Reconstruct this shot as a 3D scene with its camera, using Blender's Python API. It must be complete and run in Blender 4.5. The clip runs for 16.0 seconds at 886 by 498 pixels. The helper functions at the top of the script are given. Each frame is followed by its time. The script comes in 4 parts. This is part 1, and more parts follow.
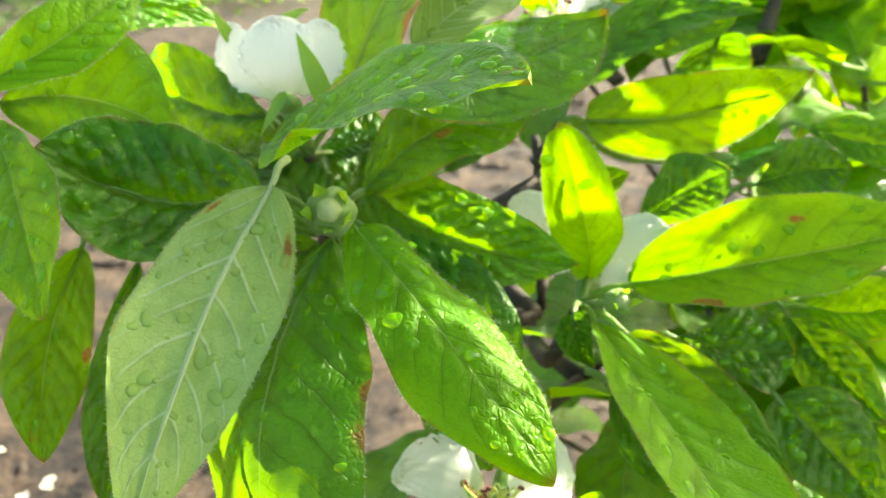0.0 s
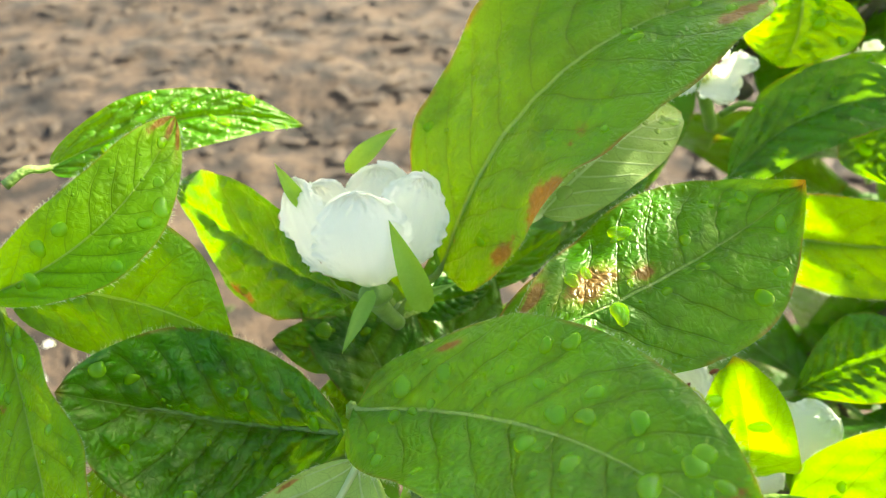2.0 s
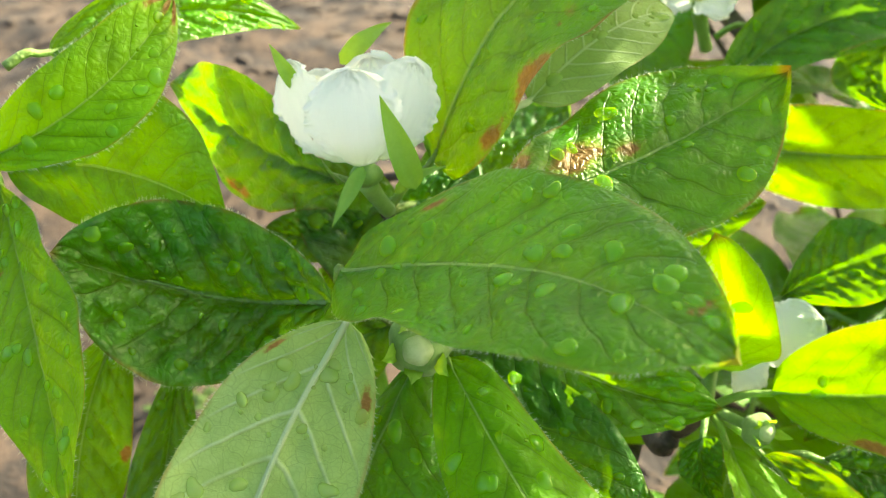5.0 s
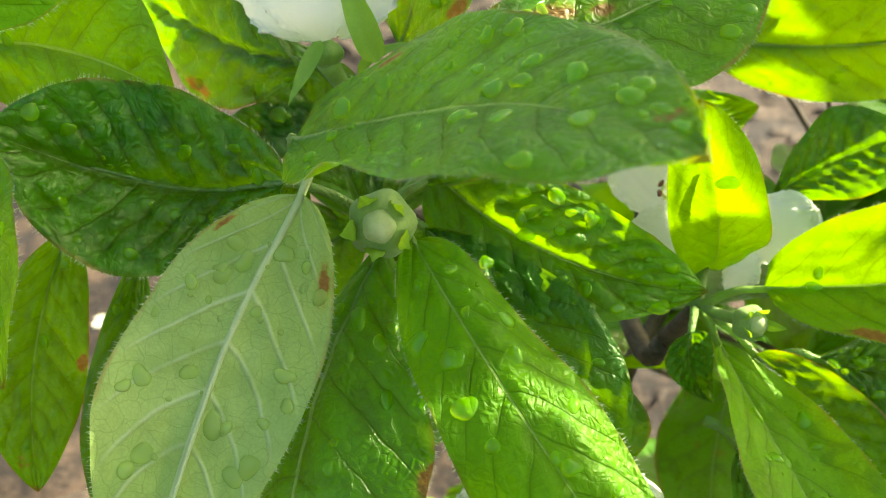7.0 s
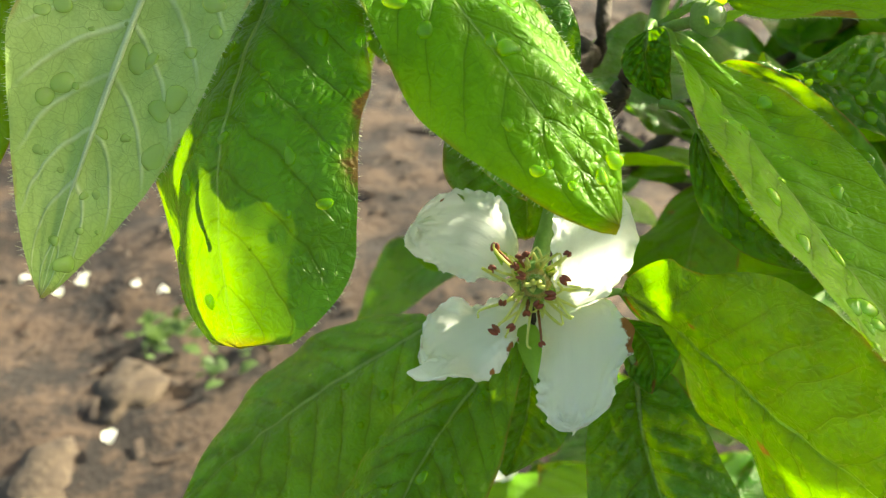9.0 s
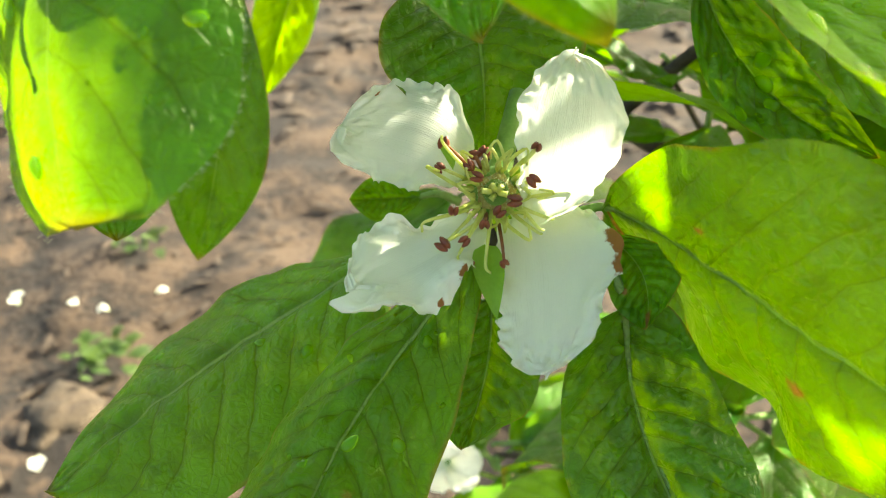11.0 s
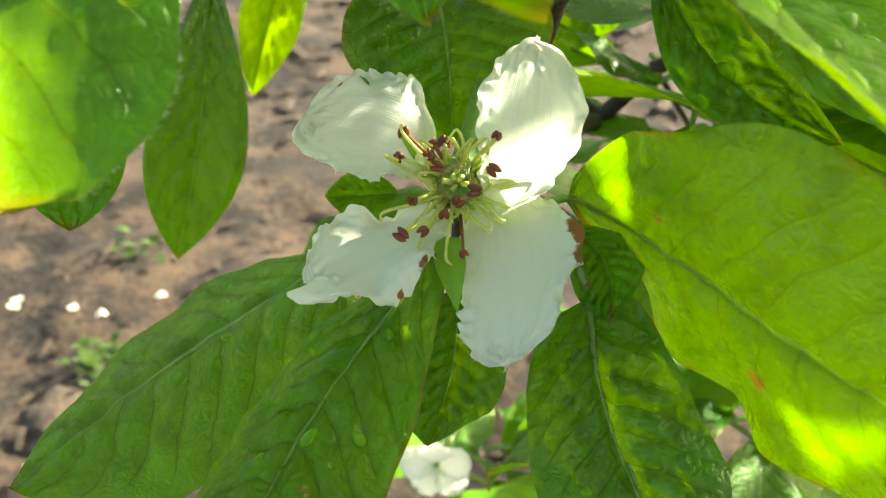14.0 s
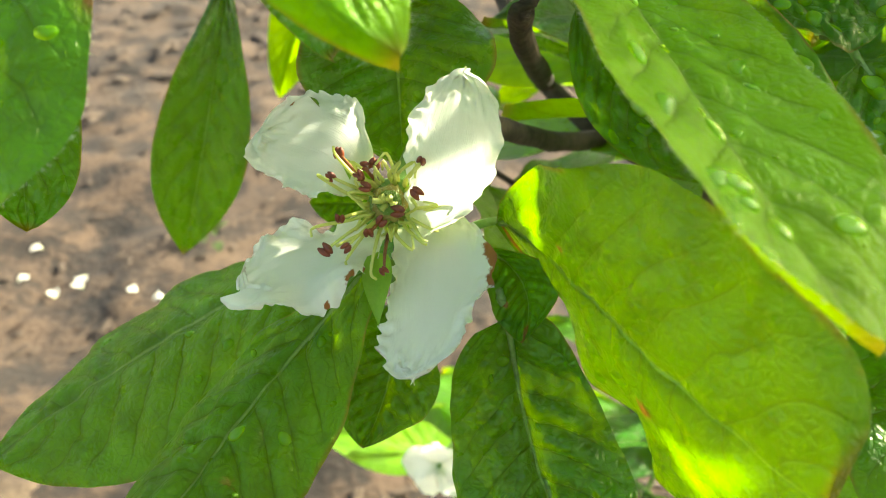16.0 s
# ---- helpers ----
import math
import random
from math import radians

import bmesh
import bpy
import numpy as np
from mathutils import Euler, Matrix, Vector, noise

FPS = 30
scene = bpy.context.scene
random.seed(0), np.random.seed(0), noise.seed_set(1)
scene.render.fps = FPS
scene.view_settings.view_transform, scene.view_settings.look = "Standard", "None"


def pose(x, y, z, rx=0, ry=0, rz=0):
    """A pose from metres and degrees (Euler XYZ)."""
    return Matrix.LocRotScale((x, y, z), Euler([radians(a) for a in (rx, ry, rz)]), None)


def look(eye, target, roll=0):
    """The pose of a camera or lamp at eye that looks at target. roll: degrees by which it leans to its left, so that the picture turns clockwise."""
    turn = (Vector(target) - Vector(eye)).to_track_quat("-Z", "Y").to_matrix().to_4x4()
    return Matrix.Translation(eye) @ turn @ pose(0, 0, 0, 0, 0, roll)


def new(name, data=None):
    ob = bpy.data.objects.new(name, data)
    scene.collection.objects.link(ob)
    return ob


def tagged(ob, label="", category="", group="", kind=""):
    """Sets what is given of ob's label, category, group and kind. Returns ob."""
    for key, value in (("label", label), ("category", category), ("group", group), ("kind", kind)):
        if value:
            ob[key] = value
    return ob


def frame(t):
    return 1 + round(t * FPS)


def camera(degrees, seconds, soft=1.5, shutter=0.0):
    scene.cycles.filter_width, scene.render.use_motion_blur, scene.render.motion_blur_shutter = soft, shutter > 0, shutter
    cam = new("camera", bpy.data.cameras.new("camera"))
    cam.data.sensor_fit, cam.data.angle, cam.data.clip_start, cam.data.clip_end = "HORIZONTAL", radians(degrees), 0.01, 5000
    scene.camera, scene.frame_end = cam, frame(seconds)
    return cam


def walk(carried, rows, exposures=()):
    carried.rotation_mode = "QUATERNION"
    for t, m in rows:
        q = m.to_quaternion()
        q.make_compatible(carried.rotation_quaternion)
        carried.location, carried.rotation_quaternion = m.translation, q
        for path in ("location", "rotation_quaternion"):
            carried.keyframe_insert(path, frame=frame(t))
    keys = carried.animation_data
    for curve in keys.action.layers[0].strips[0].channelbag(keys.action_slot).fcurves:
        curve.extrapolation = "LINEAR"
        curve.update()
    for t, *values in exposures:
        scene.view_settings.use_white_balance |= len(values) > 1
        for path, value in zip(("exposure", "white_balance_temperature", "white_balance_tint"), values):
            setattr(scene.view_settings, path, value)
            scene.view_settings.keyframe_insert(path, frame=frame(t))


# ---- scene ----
# A close walk-round of a rain-wet medlar shrub: leaves, buds, blossom, bare soil beneath.
cam = camera(54.0, 16.0, soft=1.0)
PATH = [
    (0, (0.025, 0.002, 0.57), (-0.145, 1.812, -0.265), -2.2),
    (0.5, (0.014, 0.008, 0.579), (-0.171, 1.832, -0.219), -1.8),
    (1, (0.005, 0.032, 0.589), (-0.18, 1.789, -0.348), -0.5),
    (1.5, (0.001, 0.053, 0.602), (-0.187, 1.747, -0.445), 0.2),
    (2, (0.001, 0.083, 0.619), (-0.243, 1.685, -0.553), -2.1),
    (2.5, (0.005, 0.09, 0.614), (-0.293, 1.647, -0.606), -3.3),
    (3, (0.009, 0.087, 0.607), (-0.327, 1.661, -0.58), -3.3),
    (3.2, (0.008, 0.092, 0.609), (-0.332, 1.631, -0.621), -3.6),
    (5.3, (0.006, 0.067, 0.601), (-0.241, 1.66, -0.584), -1.5),
    (5.5, (0.006, 0.068, 0.599), (-0.251, 1.656, -0.589), -2.1),
    (6, (0.007, 0.072, 0.592), (-0.259, 1.648, -0.61), -2.1),
    (6.5, (0.008, 0.07, 0.588), (-0.262, 1.64, -0.62), -2.6),
    (7, (0.013, 0.066, 0.581), (-0.256, 1.636, -0.627), -2.8),
    (7.5, (0.011, 0.061, 0.57), (-0.23, 1.64, -0.635), -2.8),
    (8, (0.017, 0.051, 0.554), (-0.256, 1.639, -0.631), -3.0),
    (8.5, (0.017, 0.042, 0.542), (-0.228, 1.633, -0.644), -3.1),
    (9, (0.024, 0.036, 0.528), (-0.236, 1.628, -0.653), -3.0),
    (9.5, (0.029, 0.042, 0.517), (-0.249, 1.622, -0.678), -3.6),
    (9.7, (0.028, 0.045, 0.51), (-0.222, 1.644, -0.666), -3.4),
    (11.8, (0.024, 0.058, 0.487), (-0.15, 1.713, -0.622), -1.3),
    (12, (0.026, 0.059, 0.489), (-0.162, 1.707, -0.628), -1.7),
    (12.5, (0.029, 0.057, 0.487), (-0.152, 1.714, -0.619), -1.5),
    (13, (0.03, 0.051, 0.483), (-0.16, 1.731, -0.586), -1.2),
    (13.5, (0.03, 0.054, 0.486), (-0.153, 1.716, -0.611), -1.6),
    (14, (0.031, 0.055, 0.485), (-0.163, 1.716, -0.613), -1.7),
    (14.5, (0.035, 0.056, 0.487), (-0.171, 1.706, -0.625), -2.1),
    (15, (0.043, 0.056, 0.486), (-0.194, 1.703, -0.623), -2.0),
    (15.5, (0.049, 0.055, 0.488), (-0.236, 1.695, -0.621), -2.0),
    (16, (0.054, 0.054, 0.491), (-0.303, 1.688, -0.607), -1.9),
]
walk(cam, [(t, look(eye, target, roll)) for t, eye, target, roll in PATH],
     exposures=[(0, 2.92, 6950, 0), (2, 2.95, 7000, 0), (3, 2.80, 7000, 0), (5.5, 2.97, 7100, 0), (6.5, 2.87, 7250, 0), (7, 2.72, 7250, 0), (8, 3.12, 7100, 0), (8.5, 2.52, 7100, 0), (9.5, 2.67, 7100, 0), (12, 2.92, 7200, 0), (13, 2.70, 7200, 0), (16, 2.88, 7200, 0)])
cam.data.dof.use_dof = True
cam.data.dof.focus_distance = 0.141
cam.data.dof.aperture_fstop = 28.0

# ---- light ----
SUN = Vector((0.7159, 0.5315, 0.4528)).normalized()
world = bpy.data.worlds.new("sky")
scene.world = world
world.use_nodes = True
wn = world.node_tree.nodes
sky = wn.new("ShaderNodeTexSky")
sky.sky_type, sky.sun_disc = "NISHITA", False
sky.sun_elevation = math.asin(SUN.z)
sky.sun_rotation = math.atan2(SUN.x, SUN.y)
sky.dust_density, sky.ozone_density = 4.5, 0.3
world.node_tree.links.new(sky.outputs[0], wn["Background"].inputs[0])
wn["Background"].inputs[1].default_value = 0.08
lamp = bpy.data.lights.new("sun", "SUN")
lamp.energy, lamp.angle, lamp.color = 3.4, radians(0.55), (1.0, 0.95, 0.85)
new("sun", lamp).matrix_world = look(SUN * 20, (0, 0, 0))


# ---- materials ----
class Nodes:
    """Short hand for building one node tree."""

    def __init__(self, name):
        self.mat = bpy.data.materials.new(name)
        self.mat.use_nodes = True
        self.tree = self.mat.node_tree
        self.tree.nodes.clear()
        self.out = self.tree.nodes.new("ShaderNodeOutputMaterial")

    def add(self, kind, **inputs):
        node = self.tree.nodes.new(kind)
        for key, value in inputs.items():
            self.put(node.inputs[key.replace("_", " ")], value)
        return node

    def put(self, socket, value):
        if hasattr(value, "is_linked"):
            self.tree.links.new(value, socket)
        else:
            socket.default_value = value

    def math(self, op, a, b=0.0, c=0.0):
        node = self.tree.nodes.new("ShaderNodeMath")
        node.operation = op
        for socket, value in zip(node.inputs, (a, b, c)):
            self.put(socket, value)
        return node.outputs[0]

    def step(self, x, lo, hi, a=0.0, b=1.0):
        node = self.tree.nodes.new("ShaderNodeMapRange")
        node.interpolation_type = "SMOOTHSTEP"
        for socket, value in zip(node.inputs, (x, lo, hi, a, b)):
            self.put(socket, value)
        return node.outputs[0]

    def mix(self, f, a, b, mode="MIX"):
        node = self.tree.nodes.new("ShaderNodeMixRGB")
        node.blend_type = mode
        for socket, value in zip(node.inputs, (f, a, b)):
            self.put(socket, (*value, 1.0) if isinstance(value, tuple) and len(value) == 3 else value)
        return node.outputs[0]

    def noise(self, where, scale, detail=3.0, rough=0.55):
        node = self.add("ShaderNodeTexNoise", Vector=where, Scale=scale, Detail=detail, Roughness=rough)
        return node.outputs[0]

    def bump(self, height, strength, distance, normal=None):
        node = self.add("ShaderNodeBump", Strength=strength, Distance=distance, Height=height)
        if normal is not None:
            self.put(node.inputs["Normal"], normal)
        return node.outputs[0]


def leaf_material(name, low, high, through_colour, vein, veins_light=0.8, gloss=0.29, share=0.38, blotch=0.56, edge=0.5, fuzz=0.0, shine=0.5):
    """A thin leaf: waxy skin over a green blade that lets light through, with midrib, side veins and a fine net."""
    n = Nodes(name)
    uv = n.add("ShaderNodeUVMap").outputs[0]
    sep = n.add("ShaderNodeSeparateXYZ", Vector=uv)
    u, v = sep.outputs[0], sep.outputs[1]
    across = n.math("ABSOLUTE", n.math("SUBTRACT", n.math("MULTIPLY", v, 2.0), 1.0))
    where = n.add("ShaderNodeTexCoord").outputs["Object"]
    rnd = n.add("ShaderNodeObjectInfo").outputs["Random"]
    wob = n.math("MULTIPLY", n.math("SUBTRACT", n.noise(where, 90.0, 2.0), 0.5), 0.03 if fuzz else 0.075)
    uu = n.math("ADD", u, wob)
    s = n.math("SUBTRACT", n.math("MULTIPLY", uu, 9.0), n.math("MULTIPLY", n.math("POWER", across, 1.25), 2.0))
    tri = n.math("MULTIPLY", n.math("ABSOLUTE", n.math("SUBTRACT", n.math("FRACT", s), 0.5)), 2.0)
    side = n.math("MULTIPLY", n.step(tri, 0.80 if fuzz else 0.90, 0.99), n.step(across, 1.0, 0.7))
    wide = 1.0 if fuzz else 0.62
    mid = n.step(across, n.step(u, 0.0, 1.0, 0.055 * wide, 0.018 * wide), n.step(u, 0.0, 1.0, 0.022 * wide, 0.006 * wide))
    lines = n.math("MAXIMUM", side, mid)
    warp = n.add("ShaderNodeTexNoise", Vector=where, Scale=160.0, Detail=2.0)
    bent = n.add("ShaderNodeVectorMath")
    bent.operation = "MULTIPLY_ADD"
    n.put(bent.inputs[0], warp.outputs["Color"])
    bent.inputs[1].default_value = (0.004, 0.004, 0.004)
    n.put(bent.inputs[2], where)
    bent = bent.outputs[0]
    cell = n.add("ShaderNodeTexVoronoi", Vector=bent, Scale=1100.0)
    cell.feature = "DISTANCE_TO_EDGE"
    net = n.step(cell.outputs["Distance"], 0.0, 0.16, 1.0, 0.0)
    cell2 = n.add("ShaderNodeTexVoronoi", Vector=bent, Scale=330.0)
    cell2.feature = "DISTANCE_TO_EDGE"
    net2 = n.step(cell2.outputs["Distance"], 0.0, 0.045, 1.0, 0.0)
    cell3 = n.add("ShaderNodeTexVoronoi", Vector=bent, Scale=560.0)
    cell3.feature = "DISTANCE_TO_EDGE"
    dome = n.step(cell3.outputs["Distance"], 0.0, 0.38, 1.0, 0.0)
    big = n.noise(where, 42.0, 4.0)
    fine = n.noise(where, 900.0, 3.0)
    base = n.mix(n.step(big, 0.36, 0.66), low, high)
    base = n.mix(n.math("MULTIPLY", n.math("SUBTRACT", rnd, 0.3), 0.35), base, tuple(min(1.0, c * 1.5) for c in high))
    base = n.mix(n.math("MULTIPLY", fine, 0.35), base, low)
    base = n.mix(n.math("MULTIPLY", net2, 0.26), base, tuple(c * 0.5 for c in low))
    base = n.mix(n.math("MULTIPLY", net, 0.16), base, tuple(c * 0.6 for c in low))
    # furrows and midrib flanks, darkened below to put crease shade into the colour
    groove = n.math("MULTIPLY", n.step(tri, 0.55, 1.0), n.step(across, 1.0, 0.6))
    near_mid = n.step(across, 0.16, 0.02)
    if fuzz:
        base = n.mix(n.math("MULTIPLY", side, veins_light * 0.8), base, vein)
    else:
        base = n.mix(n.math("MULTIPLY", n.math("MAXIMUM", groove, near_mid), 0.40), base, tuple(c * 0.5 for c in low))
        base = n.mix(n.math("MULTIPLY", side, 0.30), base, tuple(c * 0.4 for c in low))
    mottle = n.noise(where, 135.0, 4.0, 0.6)
    base = n.mix(n.step(mottle, 0.48, 0.66, 0.0, 0.50), base, tuple(c * 0.55 for c in low) if not fuzz else low)
    base = n.mix(n.math("MULTIPLY", mid, veins_light), base, vein)
    spot = n.noise(where, 75.0, 5.0, 0.65)
    patch = n.noise(where, 24.0, 2.0)
    brown = n.math("MULTIPLY", n.step(spot, blotch + 0.06, blotch + 0.13), n.step(patch, 0.50, 0.60))
    rim = n.math("MULTIPLY", n.step(across, 0.94, 1.0), n.math("MULTIPLY", n.step(spot, 0.42, 0.6), edge))
    tip_rim = n.math("MULTIPLY", n.step(u, 0.965, 1.0), edge)
    mark = n.add("ShaderNodeAttribute")
    mark.attribute_name = "stain"
    stain = n.math("ADD", mark.outputs["Fac"], n.math("MULTIPLY", n.math("SUBTRACT", n.noise(where, 210.0, 5.0, 0.7), 0.5), 1.6))
    stain = n.math("MULTIPLY", n.step(stain, 0.42, 0.75), n.step(mark.outputs["Fac"], 0.03, 0.2))
    dead = n.math("MAXIMUM", n.math("MAXIMUM", n.math("MULTIPLY", brown, 0.85), rim), n.math("MAXIMUM", tip_rim, n.math("MULTIPLY", stain, 0.9)))
    base = n.mix(n.step(mark.outputs["Fac"], 0.05, 0.7, 0.0, 0.55), base, (0.30, 0.33, 0.02))
    base = n.mix(dead, base, n.mix(n.step(fine, 0.4, 0.65), (0.15, 0.058, 0.016), (0.32, 0.16, 0.045)))
    trans = n.mix(n.math("MULTIPLY", lines, 0.0 if fuzz else 0.55), through_colour, tuple(c * 0.62 for c in through_colour))
    trans = n.mix(n.step(big, 0.3, 0.75, 0.0, 0.45), trans, tuple(c * 0.7 for c in through_colour))
    trans = n.mix(n.math("MULTIPLY", net2, 0.26), trans, tuple(c * 0.6 for c in through_colour))
    trans = n.mix(n.math("MULTIPLY", net, 0.14), trans, tuple(c * 0.6 for c in through_colour))
    trans = n.mix(n.step(mottle, 0.48, 0.68, 0.0, 0.5), trans, tuple(c * 0.55 for c in through_colour))
    trans = n.mix(dead, trans, (0.58, 0.19, 0.012))
    furrow = n.math("MULTIPLY", n.step(tri, 0.35, 1.0), n.step(across, 1.0, 0.5))
    height = n.math("ADD", n.math("MULTIPLY", n.math("MAXIMUM", lines if fuzz else n.math("ADD", n.math("MULTIPLY", furrow, 0.6), n.math("MULTIPLY", side, 0.5)), mid), -0.75), n.math("ADD", n.math("MULTIPLY", dome, -0.12 if fuzz else -0.36), n.math("ADD", n.math("MULTIPLY", net2, -0.10), n.math("MULTIPLY", net, -0.05))))
    if fuzz:
        height = n.math("MULTIPLY", height, -1.0)
    bump = n.bump(height, 0.6 if fuzz else 0.9, 0.00070, n.bump(n.math("ADD", fine, n.noise(where, 330.0, 3.0)), 0.5, 0.0002))
    rough = n.step(n.noise(where, 150.0, 3.0), 0.3, 0.7, gloss - 0.04, gloss + 0.16)
    skin = n.add("ShaderNodeBsdfPrincipled", Base_Color=base, Roughness=rough, Normal=bump)
    skin.inputs["Specular IOR Level"].default_value = shine if not fuzz else 0.22
    skin.inputs["Specular Tint"].default_value = (0.95, 1.0, 0.60, 1.0)
    if fuzz:
        skin.inputs["Sheen Weight"].default_value = fuzz
        skin.inputs["Sheen Roughness"].default_value = 0.5
    glow = n.add("ShaderNodeBsdfTranslucent", Color=trans)
    both = n.add("ShaderNodeMixShader", Fac=share)
    n.put(both.inputs[1], skin.outputs[0])
    n.put(both.inputs[2], glow.outputs[0])
    n.put(n.out.inputs[0], both.outputs[0])
    return n.mat


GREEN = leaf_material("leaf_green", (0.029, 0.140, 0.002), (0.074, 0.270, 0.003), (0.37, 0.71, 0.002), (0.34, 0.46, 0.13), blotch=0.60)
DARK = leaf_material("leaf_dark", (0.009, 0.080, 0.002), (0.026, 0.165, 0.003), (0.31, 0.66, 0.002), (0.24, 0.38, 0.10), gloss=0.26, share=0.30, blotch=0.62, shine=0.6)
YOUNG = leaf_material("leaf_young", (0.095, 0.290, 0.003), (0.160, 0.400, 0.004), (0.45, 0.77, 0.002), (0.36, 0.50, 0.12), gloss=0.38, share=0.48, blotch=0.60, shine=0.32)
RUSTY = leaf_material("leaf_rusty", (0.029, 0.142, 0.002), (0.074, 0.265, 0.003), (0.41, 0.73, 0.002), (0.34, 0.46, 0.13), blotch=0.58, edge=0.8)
PALE = leaf_material("leaf_underside", (0.25, 0.37, 0.085), (0.35, 0.47, 0.14), (0.36, 0.56, 0.04), (0.55, 0.64, 0.33), veins_light=0.85, gloss=0.5, share=0.25, blotch=0.66, fuzz=0.15)


def simple(name, low, high, scale, rough, bump=0.0, depth=0.001, share=0.0, glow=(1, 1, 1), sheen=0.0, soft=0.15):
    n = Nodes(name)
    where = n.add("ShaderNodeTexCoord").outputs["Object"]
    a = n.noise(where, scale, 5.0, 0.6)
    b = n.noise(where, scale * 7.3, 3.0)
    rnd = n.add("ShaderNodeObjectInfo").outputs["Random"]
    f = n.step(n.math("ADD", n.math("MULTIPLY", a, 0.7), n.math("MULTIPLY", b, 0.3)), 0.5 - soft, 0.5 + soft)
    base = n.mix(f, low, high)
    base = n.mix(n.math("MULTIPLY", rnd, 0.25), base, tuple(c * 0.7 for c in low))
    p = n.add("ShaderNodeBsdfPrincipled", Base_Color=base, Roughness=rough)
    p.inputs["Sheen Weight"].default_value = sheen
    if bump:
        n.put(p.inputs["Normal"], n.bump(n.math("ADD", a, n.math("MULTIPLY", b, 0.5)), bump, depth))
    if share:
        t = n.add("ShaderNodeBsdfTranslucent", Color=(*glow, 1.0))
        m = n.add("ShaderNodeMixShader", Fac=share)
        n.put(m.inputs[1], p.outputs[0])
        n.put(m.inputs[2], t.outputs[0])
        n.put(n.out.inputs[0], m.outputs[0])
    else:
        n.put(n.out.inputs[0], p.outputs[0])
    return n.mat


def petal_material():
    n = Nodes("petal_white")
    uv = n.add("ShaderNodeUVMap").outputs[0]
    sep = n.add("ShaderNodeSeparateXYZ", Vector=uv)
    u, v = sep.outputs[0], sep.outputs[1]
    where = n.add("ShaderNodeTexCoord").outputs["Object"]
    fan = n.add("ShaderNodeCombineXYZ", X=n.math("MULTIPLY", u, 2.2), Y=n.math("MULTIPLY", v, 48.0))
    streak = n.noise(fan.outputs[0], 1.6, 4.0)
    across = n.math("ABSOLUTE", n.math("SUBTRACT", n.math("MULTIPLY", v, 2.0), 1.0))
    rim = n.math("MAXIMUM", n.step(across, 0.93, 1.0), n.step(u, 0.965, 1.0))
    spot = n.noise(where, 160.0, 4.0, 0.6)
    brown = n.math("MULTIPLY", n.math("ADD", n.math("MULTIPLY", rim, 0.75), n.step(spot, 0.735, 0.76)), n.step(spot, 0.58, 0.66))
    mark = n.add("ShaderNodeAttribute")
    mark.attribute_name = "stain"
    stain = n.math("ADD", mark.outputs["Fac"], n.math("MULTIPLY", n.math("SUBTRACT", n.noise(where, 520.0, 5.0, 0.7), 0.5), 1.4))
    brown = n.math("MAXIMUM", brown, n.math("MULTIPLY", n.step(stain, 0.40, 0.62), n.step(mark.outputs["Fac"], 0.03, 0.2)))
    base = n.mix(n.step(u, 0.0, 0.35), (0.72, 0.80, 0.40), (0.95, 0.94, 0.83))
    base = n.mix(n.step(streak, 0.55, 0.75, 0.0, 0.16), base, (0.78, 0.82, 0.62))
    base = n.mix(brown, base, (0.34, 0.13, 0.035))
    bump = n.bump(streak, 0.4, 0.0003, n.bump(n.noise(where, 420.0, 4.0), 0.35, 0.0003))
    p = n.add("ShaderNodeBsdfPrincipled", Base_Color=base, Roughness=0.55, Normal=bump)
    t = n.add("ShaderNodeBsdfTranslucent", Color=n.mix(brown, (0.93, 0.94, 0.80), (0.40, 0.15, 0.03)), Normal=bump)
    m = n.add("ShaderNodeMixShader", Fac=0.5)
    n.put(m.inputs[1], p.outputs[0])
    n.put(m.inputs[2], t.outputs[0])
    n.put(n.out.inputs[0], m.outputs[0])
    return n.mat


PETAL = petal_material()
STEM = simple("stem_green", (0.12, 0.25, 0.03), (0.22, 0.38, 0.07), 260.0, 0.6, 0.4, 0.0003, 0.2, (0.5, 0.70, 0.05), 0.12)
TIP = simple("petal_tip", (0.36, 0.46, 0.14), (0.56, 0.62, 0.30), 300.0, 0.6, 0.3, 0.0003, 0.3, (0.8, 0.85, 0.5))
BUD = simple("bud_felt", (0.15, 0.27, 0.04), (0.28, 0.40, 0.10), 240.0, 0.75, 0.5, 0.0004, 0.12, (0.6, 0.7, 0.2), 0.15)
SEPAL = simple("sepal_green", (0.10, 0.26, 0.02), (0.20, 0.38, 0.05), 200.0, 0.5, 0.4, 0.0003, 0.4, (0.5, 0.75, 0.02))
FILAMENT = simple("filament", (0.62, 0.64, 0.11), (0.80, 0.80, 0.28), 400.0, 0.5, 0, 0, 0.3, (0.8, 0.85, 0.3))
WITHERED = simple("filament_withered", (0.16, 0.045, 0.015), (0.34, 0.13, 0.04), 600.0, 0.5, 0, 0, 0.2, (0.5, 0.2, 0.05))
ANTHER = simple("anther_red", (0.11, 0.020, 0.007), (0.27, 0.058, 0.018), 900.0, 0.45, 0.5, 0.0002)
DISC = simple("disc_yellow", (0.36, 0.27, 0.05), (0.62, 0.50, 0.13), 700.0, 0.6, 0.6, 0.0003)
HAIR = simple("hair", (0.5, 0.55, 0.35), (0.6, 0.62, 0.42), 300.0, 0.5, 0, 0, 0.5, (0.8, 0.85, 0.5))
BARK = simple("bark", (0.028, 0.019, 0.013), (0.100, 0.074, 0.052), 130.0, 0.85, 0.9, 0.0012)
